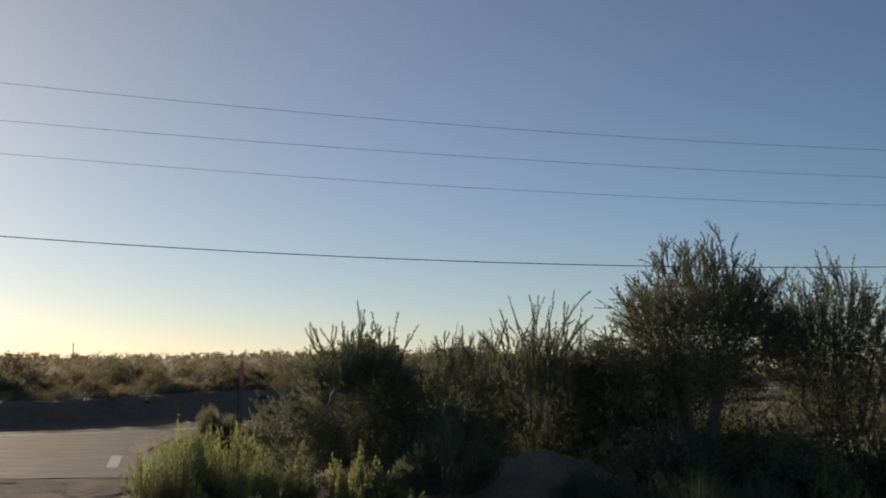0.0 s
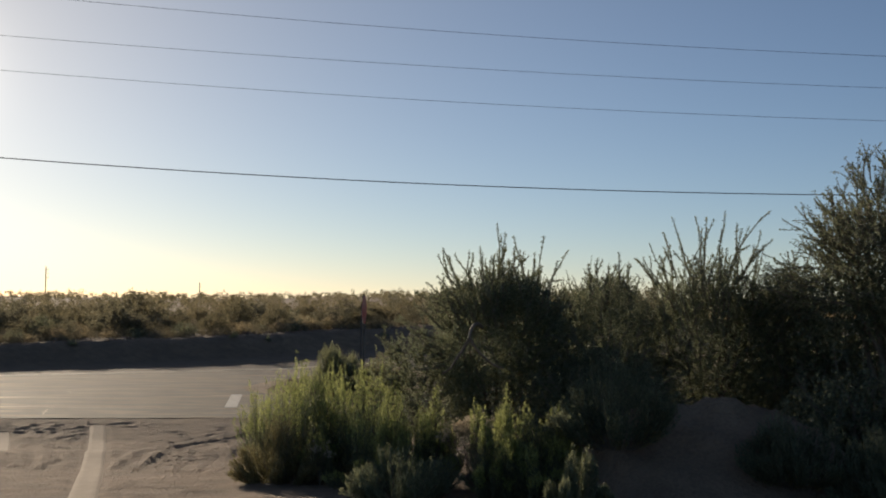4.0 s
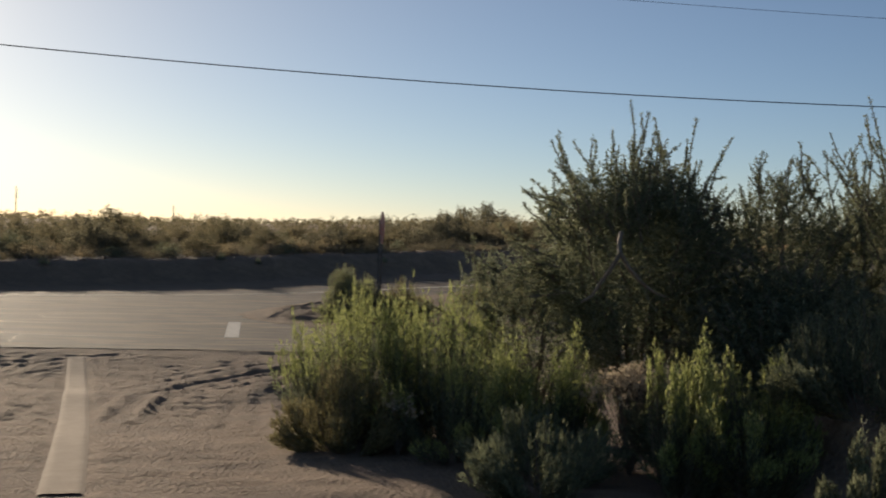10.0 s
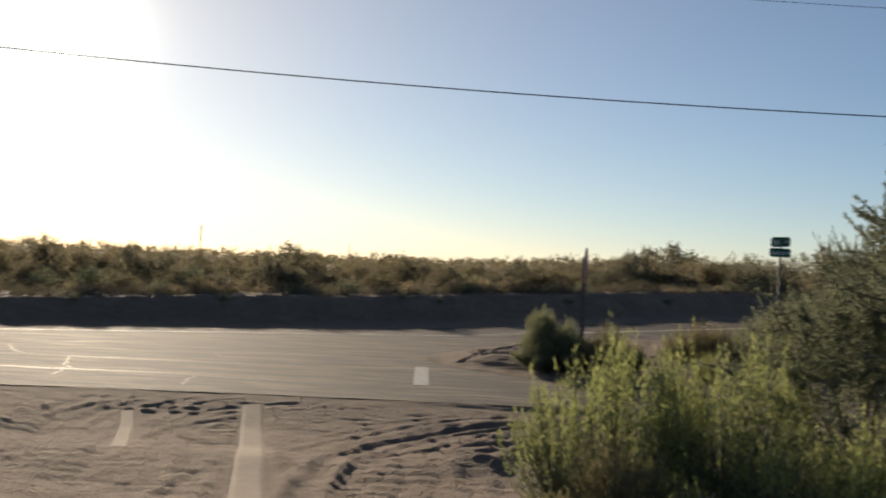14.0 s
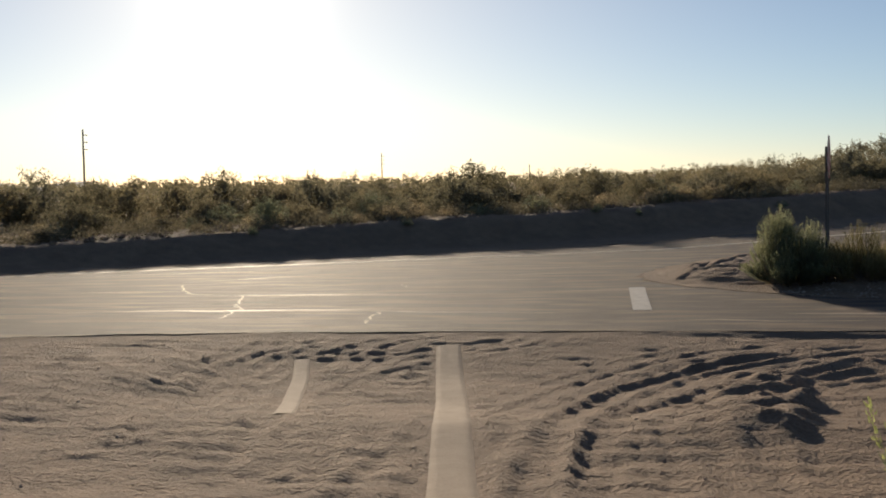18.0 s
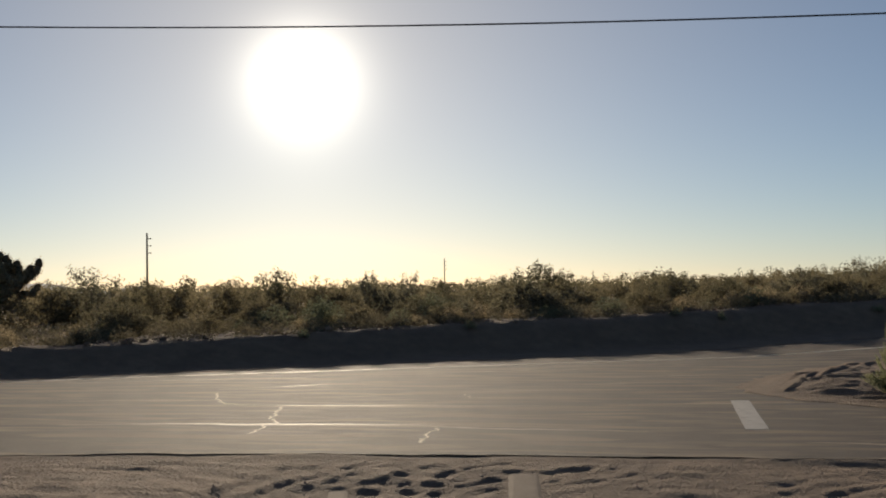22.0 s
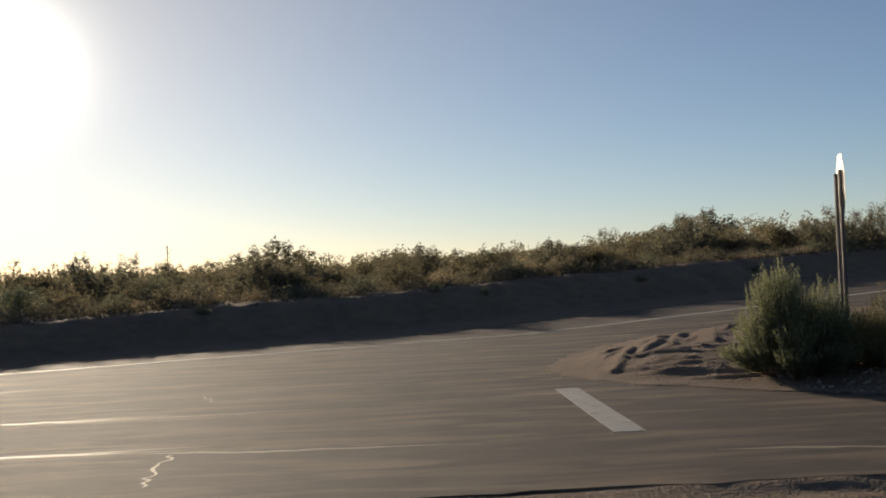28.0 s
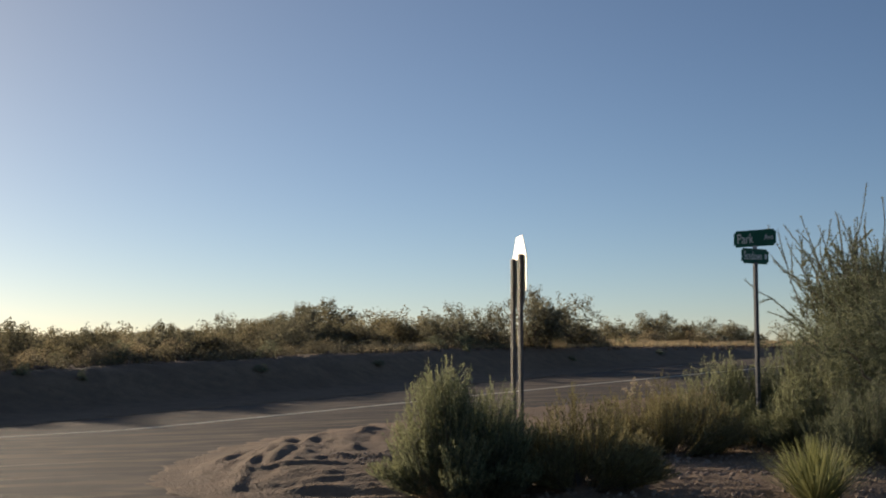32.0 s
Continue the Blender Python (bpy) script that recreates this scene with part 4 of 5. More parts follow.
# ---- signs ----
def channel(name, parent, at, length, material, turn=0.0):
    """A flanged steel channel post with punched holes suggested by small raised rims."""
    bm = bmesh.new()
    box(bm, (0.055, 0.006, length), (0, 0, length / 2), 0.0015)
    for s in (-1, 1):
        box(bm, (0.006, 0.035, length), (s * 0.028, 0.016, length / 2), 0.0015)
        box(bm, (0.022, 0.005, length), (s * 0.04, 0.034, length / 2), 0.0015)
    bmesh.ops.transform(bm, matrix=pose(*at, 0, 0, turn), verts=bm.verts)
    return part(name, bm, material, parent)


def make_stop_sign():
    z = float(land(3.52, 3.48))
    s = empty("stop_sign", (3.52, 3.48, z), "stop sign seen edge-on from behind on two brown steel posts", "traffic sign", turn=-13.8)
    top = 2.72 - z
    R = 0.381 / math.cos(math.pi / 8)
    for nm, off, thick, rr, m, lab in (("plate", 0.0, 0.004, R, M_ALU, "bare aluminium back of the octagon"), ("face", 0.004, 0.003, R * 0.995, M_RED, "red octagonal face with a white rim"), ("rim", 0.0035, 0.0015, R * 0.999, M_WHITE, "white border")):
        bm = bmesh.new()
        ring = [(0.0, rr * math.sin(math.pi / 8 + k * math.pi / 4), top - 0.381 + rr * math.cos(math.pi / 8 + k * math.pi / 4)) for k in range(8)]
        vs = [bm.verts.new((off, a, b)) for _, a, b in ring]
        f = bm.faces.new(vs)
        ex = bmesh.ops.extrude_face_region(bm, geom=[f])["geom"]
        for g in ex:
            if isinstance(g, bmesh.types.BMVert):
                g.co.x += thick
        part(nm, bm, m, s, lab)
    for yy, ln in ((-0.21, 2.5 - z + 0.02), (0.21, 2.5 - z)):
        p = channel("post", s, (-0.009, yy, -0.3), ln + 0.3, M_RUST, 90)
        for zz in (top - 0.6, top - 0.25):
            bm = bmesh.new()
            rod(bm, 0.012, 0.012, 0.014, (0, 0, 0), 6)
            bmesh.ops.transform(bm, matrix=pose(-0.012, yy, zz, 0, -90, 0), verts=bm.verts)
            part("bolt", bm, M_STEEL, p)


def words(name, text, size, m, at_matrix, parent, tracking=1.0):
    cu = bpy.data.curves.new(name, "FONT")
    cu.body, cu.size, cu.extrude, cu.space_character = text, size, 0.001, tracking
    cu.align_x, cu.align_y = "CENTER", "CENTER"
    cu.materials.append(m)
    ob = new(name, cu)
    ob.parent = parent
    ob.matrix_basis = at_matrix
    return ob


def make_street_sign():
    x0, y0 = 8.52, 6.42
    z = float(land(x0, y0))
    s = empty("street_sign", (x0, y0, z), "green street name sign on a tall perforated steel post", "street sign")
    bm = bmesh.new()
    ln = 2.80 - z
    for k in (-1, 1):
        box(bm, (0.005, 0.05, ln + 0.3), (k * 0.0225, 0, ln / 2 - 0.15), 0.001)
        box(bm, (0.04, 0.005, ln + 0.3), (0, k * 0.0225, ln / 2 - 0.15), 0.001)
    post = part("post", bm, M_POST, s)
    holes = bmesh.new()
    for k in range(int(ln / 0.06)):
        for a in (0, 90):
            rod_m = pose(0, 0, 0.05 + k * 0.06, 0, 0, a) @ pose(0, -0.0262, 0, 90, 0, 0)
            bmesh.ops.create_cone(holes, cap_ends=True, segments=8, radius1=0.009, radius2=0.009, depth=0.002, matrix=rod_m)
    tagged(part("holes", holes, M_WIRE, post, "dark punched holes"), kind="stuff")
    for zc, turn, wide, high, text in ((3.14 - z, -64.5, 0.66, 0.235, "name"), (2.885 - z, 13.0, 0.56, 0.215, "bars")):
        bm = bmesh.new()
        box(bm, (wide, 0.004, high), (0, 0, zc), 0.0)
        bmesh.ops.bevel(bm, geom=[e for e in bm.edges if abs(e.verts[0].co.y - e.verts[1].co.y) > 0.003], offset=0.03, segments=4, affect="EDGES")
        bmesh.ops.transform(bm, matrix=pose(0, 0, 0, 0, 0, turn), verts=bm.verts)
        plate = part("plate", bm, M_GREEN, s, "green plate with white letters")
        bm = bmesh.new()
        box(bm, (0.06, 0.03, 0.05), (0, 0, zc - high / 2 - 0.012), 0.004)
        bmesh.ops.transform(bm, matrix=pose(0, 0, 0, 0, 0, turn), verts=bm.verts)
        part("bracket", bm, M_STEEL, plate)
        if text == "name":
            for side in (0, 180):
                base = pose(0, 0, 0, 0, 0, turn + side)
                words("lettering", "Park", 0.2, M_WHITE, base @ pose(-0.15, -0.0035, zc - 0.005, 90, 0, 0) @ Matrix.Diagonal((0.72, 1, 1, 1)), plate)
                words("lettering", "Ave", 0.12, M_WHITE, base @ pose(0.22, -0.0035, zc + 0.005, 90, 0, 0) @ Matrix.Diagonal((0.75, 1, 1, 1)), plate)
        else:
            for side in (0, 180):
                base = pose(0, 0, 0, 0, 0, turn + side)
                words("lettering", "Sundown", 0.17, M_WHITE, base @ pose(-0.045, -0.0035, zc, 90, 0, 0) @ Matrix.Diagonal((0.6, 1, 1, 1)), plate)
                bm = bmesh.new()
                box(bm, (0.05, 0.002, 0.07), (0.22, -0.003, zc))
                bmesh.ops.transform(bm, matrix=base, verts=bm.verts)
                part("letter_bar", bm, M_WHITE, plate)


make_stop_sign()
make_street_sign()


def make_pole(x, y, top):
    z = float(land(x, y))
    p = empty("utility_pole", (x, y, z), "bare wooden utility pole standing far off in the scrub", "utility pole", "far utility poles")
    bm = bmesh.new()
    rod(bm, 0.19, 0.12, top - z + 0.5, (0, 0, -0.5), 12)
    part("pole", bm, M_WOOD, p)
    for k in range(3):
        bm = bmesh.new()
        rod(bm, 0.05, 0.05, 0.5, (0, 0, 0), 8)
        rod(bm, 0.11, 0.06, 0.22, (0, 0, 0.4), 8)
        bmesh.ops.transform(bm, matrix=pose(0.1, 0, top - z - 0.9 - 1.1 * k, 0, 90, 0), verts=bm.verts)
        part("insulator", bm, M_WOOD, p)


for px, py, ptop in ((-80, 152.7, 12.0), (-64, 308, 12.1), (-33, 460, 10.9)):
    make_pole(px, py, ptop)


# ---- the hills on the horizon ----
def make_hills():
    n = 160
    az = np.linspace(radians(-75), radians(-19), n)
    rng = np.random.default_rng(3)
    prof = 20 + 24 * np.exp(-(((np.degrees(az) + 32) / 5) ** 2)) + 30 * np.exp(-(((np.degrees(az) + 52) / 11) ** 2)) + 7 * np.sin(az * 41) + 4 * np.sin(az * 97 + 1)
    prof = np.maximum(prof * np.clip((np.degrees(-az) - 19) / 6, 0, 1), 0) + rng.normal(0, 0.8, n)
    R = 3600
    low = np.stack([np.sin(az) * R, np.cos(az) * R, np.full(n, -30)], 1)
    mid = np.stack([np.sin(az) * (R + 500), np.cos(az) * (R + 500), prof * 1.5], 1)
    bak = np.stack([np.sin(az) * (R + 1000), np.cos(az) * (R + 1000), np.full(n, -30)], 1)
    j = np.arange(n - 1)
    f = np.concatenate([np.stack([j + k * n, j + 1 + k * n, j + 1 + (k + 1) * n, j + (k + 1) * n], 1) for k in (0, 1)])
    # unlit hills: the distance haze is put in as an even emission colour
    tagged(mesh_object("backdrop", np.concatenate([low, mid, bak]), f, emission("hills_haze_glow", (0.72, 0.66, 0.58), 0.75), smooth=True), "hills on the far horizon, pale haze given as an even glow", "hills", kind="structure")


make_hills()

# ---- plants on the near side ----
FOX = dict(grow=thorn_parts, n=95, length=0.17, spread=0.66, body=0.84, leaf=(0.032, 0.0125), per_m=330, fill=16000, sprays=1900)
tall_bush = bush("creosote_bush", "tall grey-green desert bush with upright leafy shoots", "bush", 4.2, -13.6, 3.1, 1.1, 31, M_LEAF_GREY, "roadside bushes", **{**FOX, "n": 135, "fill": 22000, "body": 0.74, "length": 0.22, "base": 0.38, "flare": 1.0, "spread": 0.7, "sprays": 3000})
limbs = [(np.array([(-0.72, -1.62, 1.78), (-0.69, -1.5, 1.86), (-0.62, -1.3, 1.93), (-0.52, -1.0, 1.95), (-0.4, -0.6, 1.9)]), 0.018, 0.024), (np.array([(-0.72, -1.62, 1.79), (-0.63, -1.62, 1.66), (-0.52, -1.6, 1.55), (-0.42, -1.6, 1.48), (-0.3, -1.55, 1.44)]), 0.02, 0.009), (np.array([(-0.72, -1.62, 1.78), (-0.8, -1.62, 1.64), (-0.87, -1.6, 1.54), (-0.93, -1.6, 1.44), (-1.02, -1.58, 1.38)]), 0.02, 0.009)]
mesh_object("bare_limb", *tubes(limbs, 7), M_STEM, tall_bush, "bare pale grey forked limb", smooth=True)
bush("creosote_bush", "spreading feathery grey-green bush beside the tall one", "bush", 3.3, -13.0, 2.05, 1.0, 19, M_LEAF_GREY, "roadside bushes", **{**FOX, "fill": 4500, "n": 60, "spread": 0.9, "body": 0.84, "sprays": 1300})
bush("creosote_bush", "upright olive bush crowded between taller bushes", "bush", 5.5, -13.7, 2.8, 1.05, 12, M_LEAF_DARK, "roadside bushes", **{**FOX, "body": 0.78})
bush("creosote_bush", "low dark olive bush in front of the thicket", "bush", 5.1, -14.9, 1.6, 1.0, 22, M_LEAF_DARK, "roadside bushes", **FOX)
bush("creosote_bush", "slender bush with long arching sparse twigs", "bush", 6.95, -13.6, 3.4, 1.15, 23, M_LEAF_GREY, "roadside bushes", **{**FOX, "length": 0.27, "body": 0.68, "n": 120, "per_m": 260, "fill": 13000, "spread": 0.5, "side": 3})
bush("creosote_bush", "dark bushy shrub beside the arching bush", "bush", 7.9, -14.0, 2.9, 0.85, 14, M_LEAF_DARK, "roadside bushes", **{**FOX, "fill": 13000})
TREE = dict(grow=foxtail_parts, n=420, length=0.15, leaf=(0.034, 0.0135), per_m=130, fill=34000, body=0.86, base=0.56, spread=0.74, trunks=13, twigs=4, trunk=0.05, flare=0.5, wig=0.13)
bush("desert_tree", "large spreading desert tree with a feathery grey-green crown", "tree", 8.75, -15.4, 4.15, 1.6, 15, M_LEAF_DARK, "desert trees", **TREE)
bush("desert_tree", "spreading desert tree with thin open branches", "tree", 10.8, -15.6, 3.8, 1.7, 18, M_LEAF_DARK, "desert trees", **{**TREE, "fill": 20000, "n": 300, "length": 0.2, "body": 0.8, "base": 0.5})
bush("desert_shrub", "sparse gold-green bush beside the tree", "bush", 12.2, -14.6, 2.25, 1.4, 16, M_LEAF_GOLD, stems=18, shoots=12, twigs=4, leaf=(0.042, 0.019), per_m=110, fill=14000)
bush("desert_bush", "dark round bush far behind the tree", "bush", 19.0, -8.0, 2.6, 1.5, 17, M_LEAF_DARK, stems=20, shoots=10, twigs=3, leaf=(0.05, 0.024), per_m=50, fill=9000)
for k, (bx, by, bh, br) in enumerate(((13.6, -12.0, 2.0, 1.5), (8.7, -12.6, 2.2, 1.3), (5.6, -12.6, 2.3, 1.2), (14.5, -10.5, 2.2, 1.6), (9.9, -14.3, 2.0, 1.25), (8.6, -14.2, 2.1, 1.1), (11.4, -13.6, 1.9, 1.2), (7.9, -16.3, 1.55, 1.0), (9.5, -16.5, 1.5, 1.1), (11.2, -16.6, 1.5, 1.1))):
    bush("desert_bush", "dark olive bush in the roadside thicket", "bush", bx, by, bh, br, 40 + k, M_LEAF_DARK, "roadside thicket", stems=12, shoots=6, twigs=2, leaf=(0.065, 0.032), per_m=50, fill=13000)
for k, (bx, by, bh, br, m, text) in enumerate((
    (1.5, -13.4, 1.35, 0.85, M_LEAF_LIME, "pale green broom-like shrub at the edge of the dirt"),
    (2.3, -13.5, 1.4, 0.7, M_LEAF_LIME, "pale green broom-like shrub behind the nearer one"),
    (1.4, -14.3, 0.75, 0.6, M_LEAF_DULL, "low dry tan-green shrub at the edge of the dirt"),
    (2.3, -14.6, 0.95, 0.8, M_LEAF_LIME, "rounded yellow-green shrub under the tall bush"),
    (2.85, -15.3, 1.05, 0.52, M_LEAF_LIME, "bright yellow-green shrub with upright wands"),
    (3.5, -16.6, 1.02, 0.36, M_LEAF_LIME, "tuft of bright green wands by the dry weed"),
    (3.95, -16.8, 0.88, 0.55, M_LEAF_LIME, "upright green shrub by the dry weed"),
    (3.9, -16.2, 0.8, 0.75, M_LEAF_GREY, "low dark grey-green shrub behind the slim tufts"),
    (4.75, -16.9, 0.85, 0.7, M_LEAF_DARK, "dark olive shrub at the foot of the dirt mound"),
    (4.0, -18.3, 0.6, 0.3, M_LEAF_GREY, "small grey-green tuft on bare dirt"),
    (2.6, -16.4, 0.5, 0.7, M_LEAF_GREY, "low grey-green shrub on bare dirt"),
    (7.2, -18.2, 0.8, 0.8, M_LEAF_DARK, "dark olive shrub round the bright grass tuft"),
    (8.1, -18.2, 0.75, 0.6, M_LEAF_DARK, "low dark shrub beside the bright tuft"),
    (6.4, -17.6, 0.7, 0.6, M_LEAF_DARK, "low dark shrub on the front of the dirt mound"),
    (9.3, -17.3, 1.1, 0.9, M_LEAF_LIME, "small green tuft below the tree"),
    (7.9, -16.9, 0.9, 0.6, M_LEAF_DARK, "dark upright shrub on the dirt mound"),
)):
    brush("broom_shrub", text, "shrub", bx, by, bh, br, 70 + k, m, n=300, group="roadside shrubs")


def weed(x, y, h, seed, stalks=60, r=0.26):
    """A dried weed: wiry stems that fork into a rounded dome of pale papery flower heads."""
    rng = np.random.default_rng(seed)
    base = empty("dry_weed", (x, y, float(land(x, y))), "dried weed with pale papery flower heads", "weed", "dry weeds")
    lines, heads = [], []
    for _ in range(stalks):
        az, far = rng.uniform(0, 6.283), math.sqrt(rng.uniform(0, 1))
        tip = np.array([math.cos(az) * far * r, math.sin(az) * far * r, h * (0.62 + 0.38 * math.sqrt(1 - 0.9 * far * far)) * rng.uniform(0.9, 1.0)])
        line = bent(rng, (0, 0, -0.02), tip, np.linalg.norm(tip), 4, 0.08, 0.02)
        lines.append((line, 0.003, 0.0015))
        heads.append(line[-1] + rng.normal(0, 0.009, (14, 3)))
        for _ in range(3):
            fork = line[3] + (line[4] - line[3]) * rng.uniform(0, 0.6)
            end = line[4] + rng.normal(0, 0.035, 3)
            lines.append((np.array([fork, (fork + end) / 2 + rng.normal(0, 0.006, 3), end]), 0.0016, 0.001))
            heads.append(end + rng.normal(0, 0.008, (12, 3)))
    mesh_object("wood", *tubes(lines, 3), M_STEM, base)
    at = np.concatenate(heads)
    lv, lf = leaf_quads(rng, at, rng.normal(0, 0.6, at.shape) + np.array([0, 0, 0.6]), 0.02, 0.015)
    mesh_object("flower_head", lv, lf, M_FLOWER, base)["kind"] = "stuff"


tuft("grass_tuft", "tall bright yellow-green grass tuft among dark shrubs", 7.25, -18.4, 1.12, 0.5, 66, M_TUFT, 300)
weed(3.45, -15.75, 0.86, 61, 75, 0.24)
weed(3.68, -15.9, 0.8, 62, 60, 0.2)
weed(1.82, -14.6, 0.5, 64, 16, 0.14)
weed(7.2, 7.5, 0.98, 63, 12, 0.3)

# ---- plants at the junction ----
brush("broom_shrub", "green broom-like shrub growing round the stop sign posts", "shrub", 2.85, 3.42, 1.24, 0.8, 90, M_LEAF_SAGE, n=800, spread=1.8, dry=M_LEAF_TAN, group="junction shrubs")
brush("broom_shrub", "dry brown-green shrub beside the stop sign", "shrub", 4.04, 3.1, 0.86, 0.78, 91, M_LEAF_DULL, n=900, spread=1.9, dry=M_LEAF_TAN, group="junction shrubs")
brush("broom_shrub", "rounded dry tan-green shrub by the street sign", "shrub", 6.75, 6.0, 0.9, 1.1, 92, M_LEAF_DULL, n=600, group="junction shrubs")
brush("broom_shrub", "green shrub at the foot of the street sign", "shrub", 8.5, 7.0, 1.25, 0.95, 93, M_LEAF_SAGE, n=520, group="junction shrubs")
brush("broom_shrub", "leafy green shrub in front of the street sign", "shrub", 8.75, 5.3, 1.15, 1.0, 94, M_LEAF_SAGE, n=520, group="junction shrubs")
tuft("grass_tuft", "spiky yellow-green grass tuft on gravelly dirt", 5.85, 1.8, 0.75, 0.62, 95, M_TUFT, 900)
brush("broom_shrub", "tall olive shrub with upright wands beside the street sign", "shrub", 9.7, 6.3, 1.75, 1.15, 99, M_LEAF_GREY, n=480, group="junction shrubs")
bush("creosote_bush", "tall grey-green bush with leafy shoots behind the street sign", "bush", 10.9, 6.3, 3.3, 1.6, 96, M_LEAF_GREY, "junction bushes", **{**FOX, "n": 80, "fill": 18000, "length": 0.24, "sprays": 1800})
bush("creosote_bush", "sparse twiggy bush with long bare-tipped shoots beside the street sign", "bush", 10.95, 7.1, 3.7, 1.3, 97, M_LEAF_GREY, "junction bushes", **{**FOX, "n": 60, "length": 0.34, "body": 0.58, "per_m": 240, "fill": 14000, "spread": 0.45, "side": 4, "wig": 0.15, "sprays": 1500})
bush("desert_bush", "dense dark bush at the roadside", "bush", 10.1, 4.9, 2.5, 1.6, 98, M_LEAF_DARK, "junction bushes", **{**FOX, "fill": 20000, "n": 60, "base": 0.35, "flare": 1.0, "length": 0.12, "sprays": 2400})
brush("broom_shrub", "dark green shrub at the foot of the dense bush", "shrub", 8.4, 3.7, 0.95, 1.0, 89, M_LEAF_DARK, n=460, group="junction shrubs")

# ---- the desert beyond the bank ----
# kind: leaf material, label, and the make-up of the crown for a bush 1 m high
KINDS = {
    "K": (M_LEAF_FAR, "knobby brown-green desert bush with sunlit clumps", dict(lobes=7, knobs=95, knob=0.085, leaf=(0.05, 0.036), per=26, sprigs=16, sprig=0.09)),
    "R": (M_LEAF_OLIVE, "dense round olive desert bush behind the road bank", dict(lobes=6, knobs=110, knob=0.08, leaf=(0.045, 0.034), per=26, sprigs=8, sprig=0.06)),
    "U": (M_LEAF_DUSTY, "tall airy desert bush with short leafy sprigs", dict(lobes=8, knobs=85, knob=0.08, leaf=(0.045, 0.032), per=24, sprigs=34, sprig=0.14)),
    "T": (M_LEAF_TAN, "low round dry tan desert bush on the sandy flat", dict(lobes=9, knobs=130, knob=0.065, leaf=(0.048, 0.026), per=18, sprigs=0)),
    "G": (M_LEAF_GREY, "small grey-green desert bush on the sandy flat", dict(lobes=6, knobs=80, knob=0.08, leaf=(0.05, 0.034), per=20, sprigs=8, sprig=0.08)),
}


